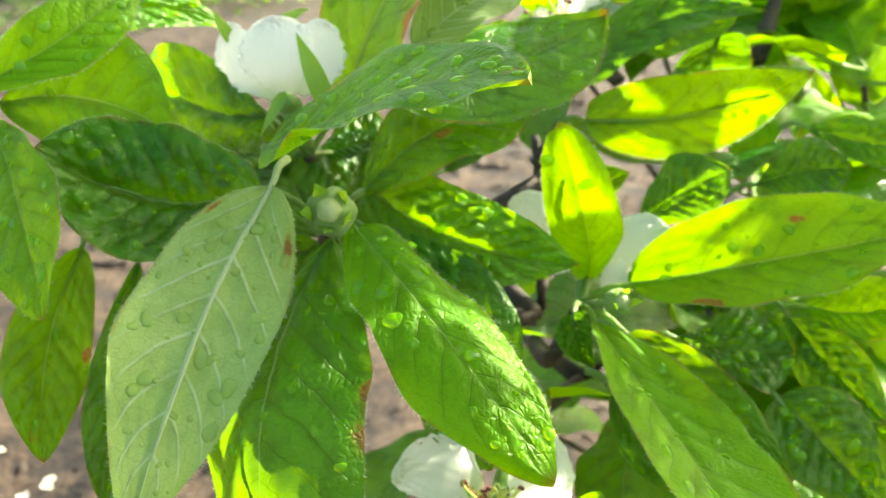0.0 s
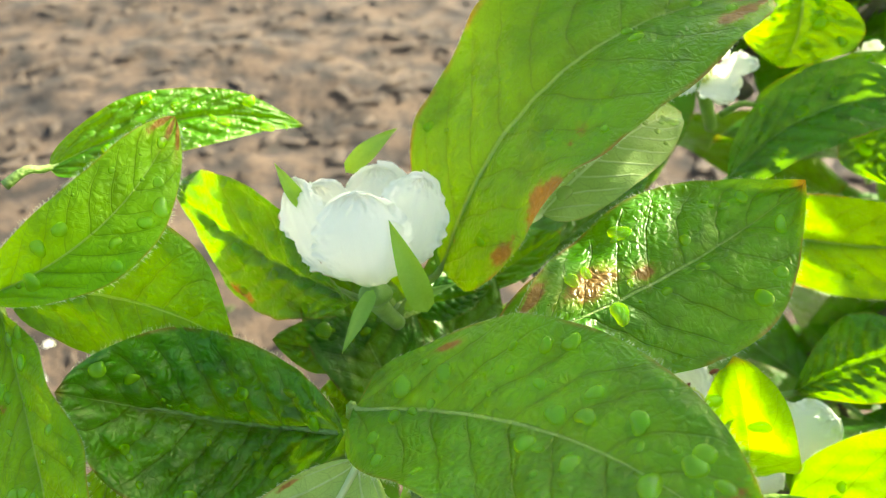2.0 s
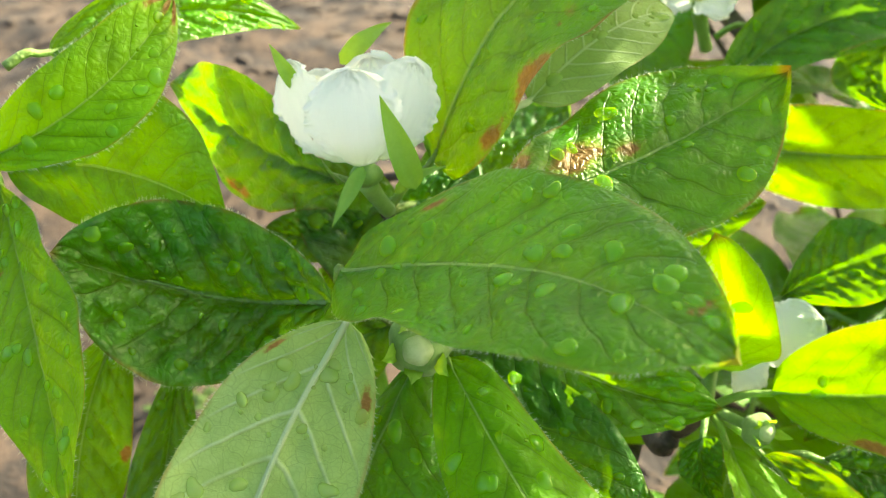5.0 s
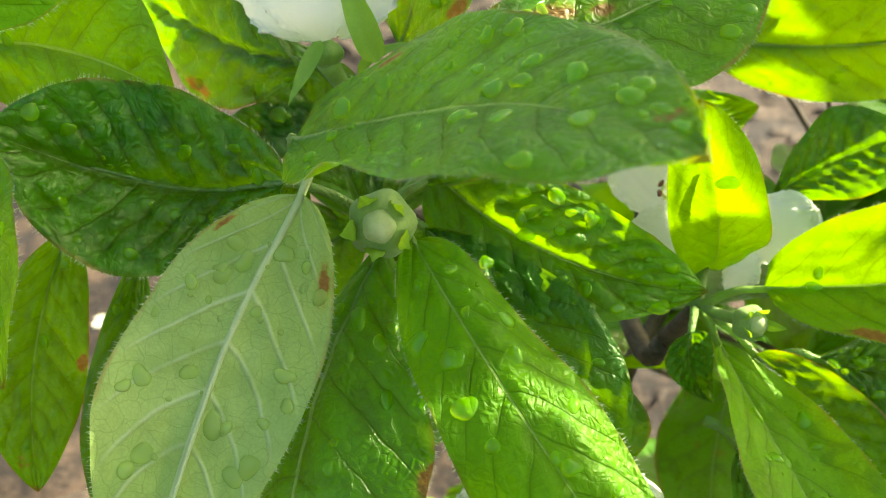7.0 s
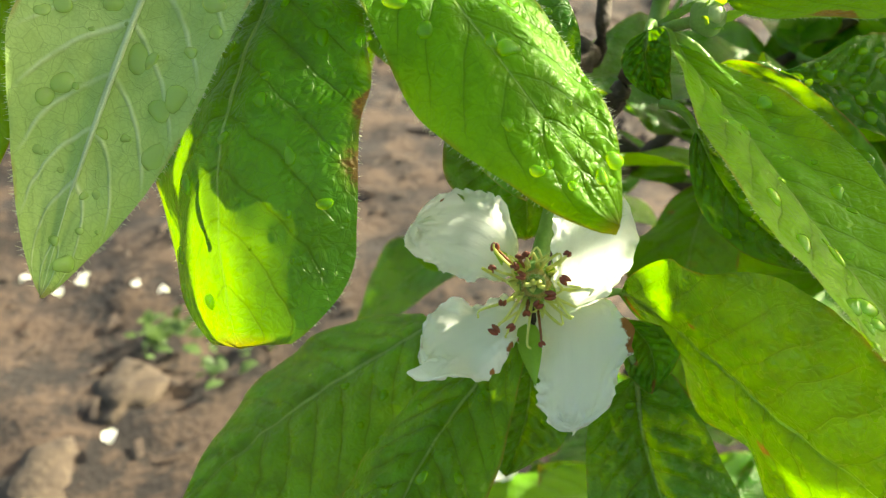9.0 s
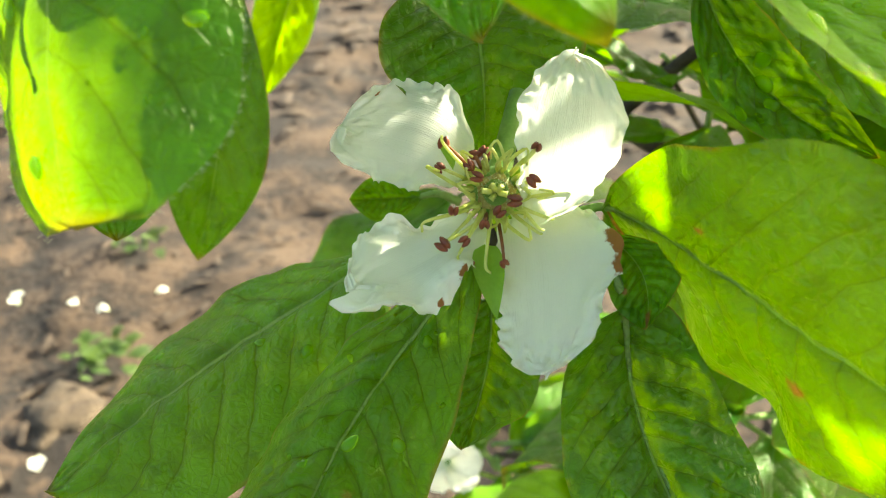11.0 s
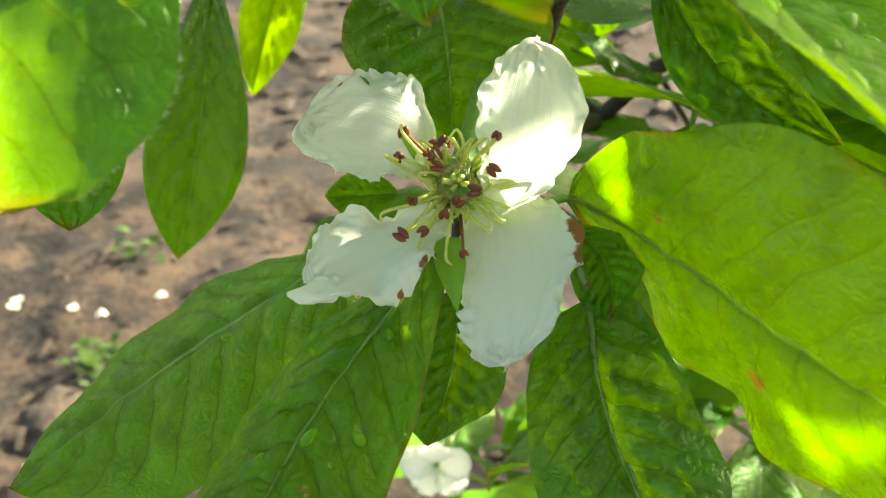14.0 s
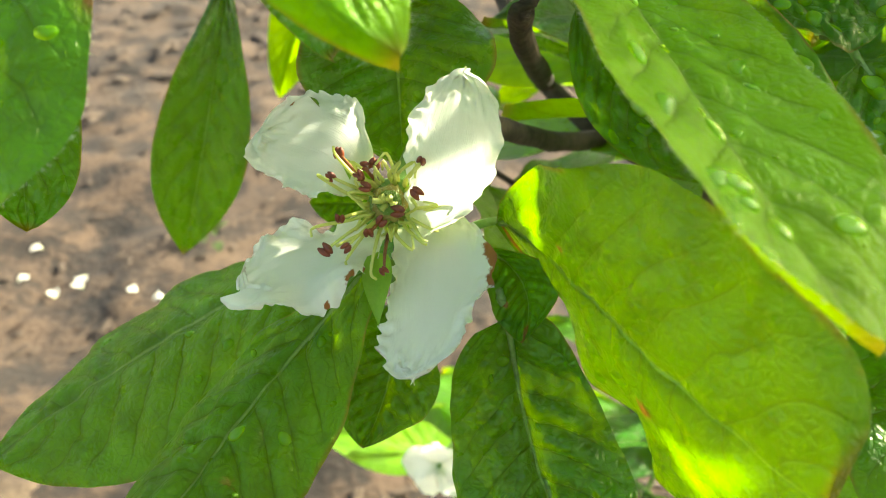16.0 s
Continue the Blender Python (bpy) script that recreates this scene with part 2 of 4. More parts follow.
HERB = simple("herb", (0.020, 0.050, 0.008), (0.070, 0.120, 0.015), 9.0, 0.6, 0, 0, 0.25, (0.22, 0.34, 0.01))
SOIL = simple("soil", (0.012, 0.0075, 0.0042), (0.074, 0.046, 0.026), 17.0, 0.95, 0.9, 0.005, soft=0.075)
CHIP = simple("litter", (0.022, 0.014, 0.009), (0.085, 0.058, 0.036), 60.0, 0.9, 0.6, 0.001)
STONE = simple("stone_tan", (0.034, 0.023, 0.014), (0.085, 0.060, 0.036), 55.0, 0.92, 1.0, 0.004)


def water(name, tint, through_colour):
    """A bead of water: partly clear, with a glossy skin; its tint and glow stand in for light the drop gathers."""
    n = Nodes(name)
    clear = n.add("ShaderNodeBsdfTransparent")
    body = n.add("ShaderNodeBsdfPrincipled", Base_Color=(*tint, 1.0), Roughness=0.05, IOR=1.333)
    body.inputs["Coat Weight"].default_value = 1.0
    body.inputs["Coat Roughness"].default_value = 0.02
    glow = n.add("ShaderNodeBsdfTranslucent", Color=(*through_colour, 1.0))
    k = n.add("ShaderNodeMixShader", Fac=0.5)
    n.put(k.inputs[1], body.outputs[0])
    n.put(k.inputs[2], glow.outputs[0])
    m = n.add("ShaderNodeMixShader", Fac=0.55)
    n.put(m.inputs[1], clear.outputs[0])
    n.put(m.inputs[2], k.outputs[0])
    n.put(n.out.inputs[0], m.outputs[0])
    return n.mat


# lighter than the leaf, with the drop's gathered light put into both colours
WATER = water("water", (0.17, 0.44, 0.004), (0.62, 0.92, 0.01))
WATER_PALE = water("water_on_felt", (0.42, 0.58, 0.16), (0.6, 0.8, 0.15))


# ---- mesh helpers ----
def mesh_from(name, verts, faces, material, uvs=None, smooth=True):
    me = bpy.data.meshes.new(name)
    me.from_pydata([tuple(p) for p in verts], [], faces)
    me.materials.append(material)
    if smooth:
        me.polygons.foreach_set("use_smooth", [True] * len(me.polygons))
    if uvs is not None:
        layer = me.uv_layers.new(name="UVMap")
        idx = np.empty(len(me.loops), dtype=np.int32)
        me.loops.foreach_get("vertex_index", idx)
        layer.data.foreach_set("uv", np.asarray(uvs, dtype=np.float32)[idx].ravel())
    me.update()
    return me


def part(name, mesh, parent, label="", kind=""):
    ob = new(name, mesh)
    ob.parent = parent
    return tagged(ob, label=label, kind=kind)


def grid_faces(nu, nv):
    return [(i * nv + j, i * nv + j + 1, (i + 1) * nv + j + 1, (i + 1) * nv + j) for i in range(nu - 1) for j in range(nv - 1)]


def tube(points, radii, sides=8, bump=0.0):
    """Vertices and faces of a closed, tapering tube along points."""
    pts = [Vector(p) for p in points]
    verts, faces = [], []
    ref = Vector((0.31, 0.17, 0.93))
    for i, p in enumerate(pts):
        way = (pts[min(i + 1, len(pts) - 1)] - pts[max(i - 1, 0)]).normalized()
        a = way.cross(ref).normalized()
        b = way.cross(a)
        for k in range(sides):
            w = 2 * math.pi * k / sides
            r = radii[i] * (1 + bump * noise.noise(Vector((p.x * 90 + math.cos(w), p.y * 90 + math.sin(w), p.z * 90))))
            verts.append(p + (a * math.cos(w) + b * math.sin(w)) * r)
    for i in range(len(pts) - 1):
        for k in range(sides):
            q = (k + 1) % sides
            faces.append((i * sides + k, i * sides + q, (i + 1) * sides + q, (i + 1) * sides + k))
    faces.append(tuple(range(sides - 1, -1, -1)))
    faces.append(tuple((len(pts) - 1) * sides + k for k in range(sides)))
    return verts, faces


def curve_through(points, steps=6):
    """Catmull-Rom points."""
    p = [Vector(q) for q in points]
    p = [2 * p[0] - p[1], *p, 2 * p[-1] - p[-2]]
    out = []
    for i in range(1, len(p) - 2):
        for k in range(steps):
            t = k / steps
            out.append(0.5 * (2 * p[i] + (p[i + 1] - p[i - 1]) * t + (2 * p[i - 1] - 5 * p[i] + 4 * p[i + 1] - p[i + 2]) * t * t
                              + (3 * p[i] - p[i - 1] - 3 * p[i + 1] + p[i + 2]) * t ** 3))
    out.append(p[-2])
    return out


def drop_mesh(name, seed, material, rings=7, sides=14):
    """A flattened, uneven dome of water."""
    rng = random.Random(seed)
    verts, faces = [], []
    h = rng.uniform(0.50, 0.62)
    ph, am = rng.uniform(0, 6), rng.uniform(0.05, 0.22)

    def rim(a):
        return 1 + am * math.cos(2 * a + ph) + am * 0.6 * math.cos(3 * a - ph)

    for i in range(rings):
        w = (math.pi / 2 + 0.35) * i / (rings - 1) - 0.35
        for k in range(sides):
            a = 2 * math.pi * k / sides
            r = math.cos(w) * rim(a) if i < rings - 1 else 0.02
            verts.append((r * math.cos(a), r * math.sin(a), h * math.sin(w)))
    for i in range(rings - 1):
        for k in range(sides):
            q = (k + 1) % sides
            faces.append((i * sides + k, i * sides + q, (i + 1) * sides + q, (i + 1) * sides + k))
    faces.append(tuple(range(sides - 1, -1, -1)))
    faces.append(tuple((rings - 1) * sides + k for k in range(sides)))
    return mesh_from(name, verts, faces, material)


DROPS = [drop_mesh("water_drop", s, WATER) for s in range(6)]
DROPS_PALE = [drop_mesh("water_drop", s, WATER_PALE) for s in range(6)]


def stain(mesh, coords, marks):
    """Brown, withered marks: how near each (u, v) lies to the middle of a mark (u, v, size)."""
    layer = mesh.attributes.new("stain", "FLOAT", "POINT")
    best = [max((math.exp(-(((u - a) / r) ** 2 + ((v - b) / (2.2 * r)) ** 2)) for a, b, r in marks), default=0.0) for u, v in coords]
    layer.data.foreach_set("value", best + [0.0] * (len(mesh.vertices) - len(best)))
    return mesh


class Blade:
    """The surface of a leaf or petal: place(u, v), u from base to tip, v from -1 to 1 across."""

    def __init__(self, base, tip, normal, half, side, wide, bow, fold, wave, curl, seed, blunt, pucker, droop=0.0, twist=0.0, root=0.55):
        self.base, self.tip = Vector(base), Vector(tip)
        axis = self.tip - self.base
        self.length = axis.length
        self.a = axis.normalized()
        n = Vector(normal)
        self.n = (n - self.a * n.dot(self.a)).normalized()
        self.s = self.a.cross(self.n)
        self.half, self.side, self.bow, self.fold = half, side, bow, fold
        self.wide, self.root = min(max(wide, 0.3), 0.72), root
        self.power = math.log(0.5) / math.log(self.wide)
        self.wave, self.curl, self.seed, self.blunt, self.pucker, self.droop, self.twist = wave, curl, seed, blunt, pucker, droop, twist

    def width(self, u):
        k = math.sin(math.pi * min(max(u, 0.0), 1.0) ** self.power)
        return self.half * max(k, 0.0) ** (self.blunt if u > self.wide else self.root)

    def place(self, u, v):
        w = self.width(u) * (1 + 0.05 * noise.noise(Vector((u * 5, self.seed * 3.1, 2.0 if v > 0 else 7.0))) * abs(v))
        arch = 4 * u * (1 - u)
        x = v * w
        turn = self.twist * (u - 0.5)
        lift = abs(v) ** 1.3 * w * self.fold - v * v * w * self.curl
        ripple = self.wave * v * v * self.half * noise.noise(Vector((u * 4.2 + self.seed, v * 1.2, self.seed * 1.7)))
        s = u * 9.0 - abs(v) ** 1.25 * 2.0
        ease = min(1.0, u * 6) * min(1.0, (1 - u) * 5)
        quilt = self.pucker * ease * (math.sin(math.pi * (s - math.floor(s))) ** 0.7 - 0.5) * min(1.0, abs(v) * 3.0) * (1.1 - abs(v))
        groove = -self.pucker * 1.2 * ease * math.exp(-(v / 0.09) ** 2)
        rough = self.pucker * 0.9 * noise.noise(Vector((u * 14 + self.seed * 5, v * 7, self.seed)))
        z = self.bow * arch + lift + ripple + quilt + groove + rough * ease - self.droop * max(u - 0.55, 0.0) ** 2 * self.length
        return (self.base + self.a * (self.length * u) + self.s * (x * math.cos(turn) + self.side * arch)
                + self.n * (z + x * math.sin(turn)))


def leaf(shoot, base, tip, normal, half, side, wide, bow, material, fold=0.16, wave=0.30, curl=0.05, drops=6, seed=1, blunt=0.8,
         pucker=0.0008, droop=0.0, twist=0.0, root=0.55, big=0.0018, hairs=0, label="", marks=(), stalked=True, nu=56, nv=33):
    blade = Blade(base, tip, normal, half, side, wide, bow, fold, wave, curl, seed, blunt, pucker, droop, twist, root)
    verts, uvs = [], []
    for i in range(nu):
        u = i / (nu - 1)
        for j in range(nv):
            v = 2 * j / (nv - 1) - 1
            verts.append(blade.place(u, v))
            uvs.append((u, (v + 1) / 2))
    faces = grid_faces(nu, nv)
    # the stalk, joined to the midrib, running on underneath it
    foot = Vector(shoot["foot"])
    if (foot - blade.base).length > 0.022:
        foot = blade.base - blade.a * 0.009 - Vector((0, 0, 0.002))
    if not stalked:
        foot = blade.base - blade.a * 0.004 - blade.n * 0.003
    down = 0.0013 if pucker > 0 else 0.0003
    stalk = curve_through([foot, foot.lerp(blade.base, 0.55) + Vector((0, 0, 0.0015)), blade.place(0.02, 0) - blade.n * down * 0.4,
                           blade.place(0.35, 0) - blade.n * down, blade.place(0.8, 0) - blade.n * down], 4)
    radii = [0.0011 - 0.0008 * i / (len(stalk) - 1) for i in range(len(stalk))]
    tv, tf = tube(stalk, radii, 6)
    k = len(verts)
    verts += tv
    faces += [tuple(q + k for q in f) for f in tf]
    uvs += [(0.3, 0.5)] * len(tv)
    me = mesh_from("leaf", verts, faces, material, uvs)
    if marks:
        stain(me, [(a, 2 * c - 1) for a, c in uvs[:nu * nv]], marks)
    ob = part("leaf", me, shoot, label)
    rng = random.Random(seed * 77 + 5)
    if hairs:
        hv, hf = [], []
        for i in range(hairs):
            u, v = rng.uniform(0.04, 0.99), rng.choice((-1, 1))
            p = blade.place(u, v)
            out = (blade.s * v + blade.a * rng.uniform(-0.2, 0.9) + blade.n * rng.uniform(-0.5, 0.5)).normalized()
            k = len(hv)
            hv += [p - blade.a * 0.00004, p + blade.a * 0.00004, p + out * rng.uniform(0.0004, 0.0011)]
            hf.append((k, k + 1, k + 2))
        part("hair_fringe", mesh_from("hair_fringe", hv, hf, HAIR), ob, "pale silky hairs along the leaf margin", "stuff")
    for _ in range(round(drops * 1.6)):
        u, v = rng.uniform(0.1, 0.93), rng.uniform(-0.85, 0.85)
        p = blade.place(u, v)
        du, dv = blade.place(u + 0.01, v) - p, blade.place(u, v + 0.02) - p
        n = dv.cross(du).normalized()
        if n.dot(blade.n) < 0:
            n.negate()
        r = big * rng.uniform(0.2, 1.0) ** 1.5
        turn = n.to_track_quat("Z", "Y").to_matrix().to_4x4()
        d = part("water_drop", (DROPS_PALE if material is PALE else DROPS)[rng.randrange(6)], ob)
        stretch = rng.uniform(0.85, 1.35)
        d.matrix_local = Matrix.Translation(p) @ turn @ Matrix.Rotation(rng.uniform(0, 6.28), 4, "Z") @ Matrix.Diagonal((r * stretch, r, r * 0.9, 1))
    return ob


def shoot(foot, stem_points, label, group="leafy shoots", radius=0.0022):
    """A shoot: an empty at its foot that carries its stem and leaves."""
    ob = new("medlar_shoot")
    ob["foot"] = tuple(foot)
    tagged(ob, label, "shrub shoot", group)
    pts = curve_through([foot, *stem_points], 5)
    verts, faces = tube(pts, [radius * (0.8 + 0.7 * i / len(pts)) for i in range(len(pts))], 9, 0.25)
    part("stem", mesh_from("stem", verts, faces, BARK), ob, "grey-brown woody stem")
    return ob


def ball(centre, axis, radius, length, sides=14, rings=9, ribs=0.0, neck=0.55):
    """A bud-like body of revolution along axis: verts and faces."""
    c, ax = Vector(centre), Vector(axis).normalized()
    a = ax.cross(Vector((0.3, 0.9, 0.2))).normalized()
    b = ax.cross(a)
    verts, faces = [], []
    for i in range(rings):
        t = i / (rings - 1)
        r = radius * max(math.sin(math.pi * (0.06 + 0.88 * t ** 0.9)), 0.02) ** neck
        for k in range(sides):
            w = 2 * math.pi * k / sides
            q = r * (1 + ribs * math.cos(5 * w))
            verts.append(c + ax * (length * (t - 0.5)) + (a * math.cos(w) + b * math.sin(w)) * q)
    for i in range(rings - 1):
        for k in range(sides):
            q = (k + 1) % sides
            faces.append((i * sides + k, i * sides + q, (i + 1) * sides + q, (i + 1) * sides + k))
    faces += [tuple(range(sides - 1, -1, -1)), tuple((rings - 1) * sides + k for k in range(sides))]
    return verts, faces


def sepal(parent, base, tip, normal, half, bow=0.002, curl=0.1, seed=1):
    blade = Blade(base, tip, normal, half, 0.0, 0.32, bow, 0.3, 0.3, curl, seed, 1.0, 0.0001)
    nu, nv = 16, 7
    verts = [blade.place(i / (nu - 1), 2 * j / (nv - 1) - 1) for i in range(nu) for j in range(nv)]
    uvs = [(i / (nu - 1), j / (nv - 1)) for i in range(nu) for j in range(nv)]
    return part("sepal", mesh_from("sepal", verts, grid_faces(nu, nv), SEPAL, uvs), parent)


def petal(parent, base, tip, normal, half, bow=0.0, side=0.0, wide=0.62, cup=0.1, seed=1, wave=0.35, twist=0.0, fold=0.0, bumps=(), lobes=(), marks=()):
    """A broad, thin petal with a narrow claw and a crumpled rim."""
    blade = Blade(base, tip, normal, half, side, wide, bow, fold, wave, -cup, seed, 0.42, 0.0, 0.0, twist, 0.5)
    nu, nv = 60, 45
    verts, uvs = [], []
    for i in range(nu):
        u = i / (nu - 1)
        for j in range(nv):
            v = 2 * j / (nv - 1) - 1
            p = blade.place(u, v)
            rim = min(1.0, max(abs(v) ** 5, max(u - 0.78, 0) * 4))
            p += blade.n * (half * 0.20 * rim * noise.noise(Vector((u * 19 + seed, v * 8.5, seed * 2.3))))
            p += blade.n * (half * 0.075 * abs(v) ** 8 * (0.2 + max(0.0, noise.noise(Vector((u * 5, v + seed, 3.0))) * 2)) * math.sin(u * 62 + 5 * noise.noise(Vector((u * 9, seed, v)))) * min(1, u * 3))
            p += blade.n * (half * 0.06 * max(u - 0.86, 0) * 7 * (0.2 + max(0.0, noise.noise(Vector((v * 3, seed, 4.0))) * 2)) * math.sin(v * 24 + 6 * noise.noise(Vector((v * 3, seed, 0.5)))))
            p += blade.n * (half * 0.022 * noise.noise(Vector((v * 6 + seed, u * 2.0, seed * 0.7))) * (0.4 + u))
            p += blade.s * (half * 0.10 * abs(v) ** 4 * noise.noise(Vector((u * 15, seed * 1.3, v))))
            for a, sign, r, k in bumps:
                p += blade.s * (sign * half * k * max(v * sign, 0.0) ** 2 * math.exp(-((u - a) / r) ** 2))
            for a, r, k in lobes:
                p += blade.a * (half * k * u ** 5 * math.exp(-((v - a) / r) ** 2))
            p += blade.a * (half * 0.22 * max(u - 0.6, 0) * 2.5 * noise.noise(Vector((v * 5.5, seed * 1.9, 1.0))))
            verts.append(p)
            uvs.append((u, (v + 1) / 2))
    me = mesh_from("petal", verts, grid_faces(nu, nv), PETAL, uvs)
    if marks:
        stain(me, [(a, 2 * c - 1) for a, c in uvs], marks)
    return part("petal", me, parent)


def stamens(parent, centre, axis, count, ring, length, spread, seed, kept=0.5):
    """Curling filaments in a ring, of which a share still carries its anther."""
    rng = random.Random(seed)
    c, ax = Vector(centre), Vector(axis).normalized()
    a = ax.cross(Vector((0.2, 0.1, 0.97))).normalized()
    b = ax.cross(a)
    for i in range(count):
        w = 2 * math.pi * (i + rng.uniform(-0.8, 0.8)) / count
        out = a * math.cos(w) + b * math.sin(w)
        side = b * math.cos(w) - a * math.sin(w)
        ln = length * rng.uniform(0.6, 1.2)
        bare = rng.random() > kept
        lean = rng.uniform(0.2, 1.7) * spread
        p0 = c + out * ring * rng.uniform(0.85, 1.15)
        p1 = p0 + ax * ln * 0.5 + out * ln * lean * 0.35
        p2 = p1 + ax * ln * rng.uniform(0.1, 0.45) + out * ln * lean * 0.7 + side * ln * rng.uniform(-0.35, 0.35)
        pts = [p0, p1, p2]
        if bare:
            curl = -1 if rng.random() < 0.6 else 0.5
            pts.append(p2 + ax * ln * rng.uniform(-0.25, 0.1) + out * ln * 0.35 * curl + side * ln * rng.uniform(-0.2, 0.2))
        pts = curve_through(pts, 4)
        verts, faces = tube(pts, [0.00036 - 0.00018 * k / len(pts) for k in range(len(pts))], 6)
        st = part("stamen", mesh_from("stamen", verts, faces, FILAMENT), parent)
        if bare:
            continue
        way = side * rng.uniform(-1, 1) + out * rng.uniform(-0.4, 0.8) + ax * rng.uniform(-0.3, 0.5)
        verts, faces = ball(p2 + ax * 0.0003, way, 0.00062 * rng.uniform(0.75, 1.25), 0.0020 * rng.uniform(0.8, 1.25), 10, 7, 0.16, 0.8)
        part("anther", mesh_from("anther", verts, faces, ANTHER), st, "rust-red anther")


def stamen_to(parent, centre, axis, tip, seed, withered):
    """One stamen from the ring about the disc to where its anther stands."""
    rng = random.Random(seed)
    c, ax, tip = Vector(centre), Vector(axis).normalized(), Vector(tip)
    flat = tip - c
    flat -= ax * flat.dot(ax)
    foot = c + flat.normalized() * min(0.0036, flat.length)
    mid = foot.lerp(tip, 0.5) + ax * 0.0022 + flat.normalized() * 0.0006
    pts = curve_through([foot, mid, tip - ax * 0.0004], 5)
    verts, faces = tube(pts, [0.00034 - 0.00014 * k / len(pts) for k in range(len(pts))], 6)
    st = part("stamen", mesh_from("stamen", verts, faces, WITHERED if withered else FILAMENT), parent, "withered brown filament" if withered else "")
    way = Vector((rng.uniform(-1, 1), rng.uniform(-0.3, 0.3), rng.uniform(-1, 1))).normalized()
    side = way.cross(ax).normalized()
    size = rng.uniform(0.85, 1.2)
    verts, faces = [], []
    for sign in (-1, 1):
        vv, ff = ball(tip + side * sign * 0.00036 * size, way + side * sign * 0.15, 0.00048 * size, 0.0019 * size, 8, 7, 0.08, 0.8)
        k = len(verts)
        verts += vv
        faces += [tuple(q + k for q in f) for f in ff]
    part("anther", mesh_from("anther", verts, faces, ANTHER), st, "rust-red two-lobed anther")


# ---- ground ----
def ground():
    """One sheet of uneven soil out to the horizon, finest beneath the shrub."""
    near = [-1.6 + 0.02 * i for i in range(161)]
    far = [0.25, 0.8, 2.0, 5.0, 15.0, 60.0]
    xs = [-1.6 - d for d in reversed(far)] + near + [1.6 + d for d in far]
    ys = [-1.6 - d for d in reversed(far)] + [y + 0.9 for y in near] + [2.5 + d for d in far]
    ys = sorted({round(y, 4) for y in ys})
    verts = []
    for x in xs:
        for y in ys:
            p = Vector((x, y, 0))
            z = 0.030 * noise.noise(p * 2.3) + 0.014 * noise.noise(p * 9) + 0.008 * noise.noise(p * 31)
            verts.append((x, y, z - 0.012))
    me = mesh_from("ground", verts, [tuple(reversed(f)) for f in grid_faces(len(xs), len(ys))], SOIL)
    return tagged(new("ground", me), "bare brown soil strewn with dry litter", "ground", kind="structure")


ground()


def litter():
    rng = random.Random(4)
    verts, faces = [], []
    for i in range(3100):
        near = i < 1300
        x, y = (rng.gauss(-0.2, 0.55), rng.gauss(0.95, 0.55)) if near else (rng.uniform(-1.7, 0.6), rng.uniform(1.0, 3.4))
        r = rng.uniform(0.0015, 0.005) if near else rng.uniform(0.003, 0.012)
        ln, h = r * rng.uniform(1.0, 3.2), r * rng.uniform(0.08, 0.25)
        w = rng.uniform(0, math.pi)
        tilt = rng.uniform(-0.5, 0.5)
        z = 0.030 * noise.noise(Vector((x, y, 0)) * 2.3) + 0.014 * noise.noise(Vector((x, y, 0)) * 9) - 0.008
        k = len(verts)
        for sx, sy, sz in ((-1, -0.7, 0), (1, -1, 0), (0.8, 1, 0), (-1, 0.8, 0), (-0.6, -0.5, 1), (0.7, -0.6, 1), (0.5, 0.6, 1), (-0.7, 0.5, 1)):
            px, py, pz = sx * ln * rng.uniform(0.7, 1.1), sy * r * rng.uniform(0.7, 1.1), sz * h + sx * ln * tilt * 0.3
            verts.append((x + px * math.cos(w) - py * math.sin(w), y + px * math.sin(w) + py * math.cos(w), z + pz))
        faces += [tuple(k + q for q in f) for f in ((3, 2, 1, 0), (4, 5, 6, 7), (0, 1, 5, 4), (1, 2, 6, 5), (2, 3, 7, 6), (3, 0, 4, 7))]
    return tagged(new("litter", mesh_from("litter", verts, faces, CHIP, smooth=False)), "dry bark chips, clods and leaf crumbs on the soil", "litter", kind="stuff")


litter()


def stone(at, size, seed):
    bm = bmesh.new()
    bmesh.ops.create_icosphere(bm, subdivisions=3, radius=1.0)
    for v in bm.verts:
        k = 1 + 0.55 * noise.noise(v.co * 1.1 + Vector((seed, 0, 0))) + 0.22 * noise.noise(v.co * 3.1) + 0.08 * noise.noise(v.co * 8)
        v.co = Vector((v.co.x * size[0] * k, v.co.y * size[1] * k, v.co.z * size[2] * k))
    me = bpy.data.meshes.new("stone")
    bm.to_mesh(me)
    bm.free()
    me.materials.append(STONE)
    me.polygons.foreach_set("use_smooth", [True] * len(me.polygons))
    ob = new("stone", me)
    ob.location = Vector(at) + Vector((0, 0, size[2] * -0.2 - 0.006))
    return tagged(ob, "tan rounded stone half sunk in the soil", "stone", "stones on the soil")


stone((-0.341, 0.527, 0.0), (0.03, 0.035, 0.012), 1)
stone((-0.370, 0.421, 0.0), (0.035, 0.04, 0.014), 2)


def fallen_petal(at, seed):
    rng = random.Random(seed)
    r = rng.uniform(0.0045, 0.0075)
    w = rng.uniform(0, 6.28)
    ob = new("fallen_petal")
    way = Vector((math.cos(w), math.sin(w), 0))
    petal(ob, way * -r, way * r, (0, 0, 1), r * 0.9, 0.002, 0, 0.55, 0.25, seed, 0.5)
    ob.location = Vector(at) + Vector((0, 0, 0.006))
    return tagged(ob, "white petal fallen on the soil", "petal", "fallen petals")


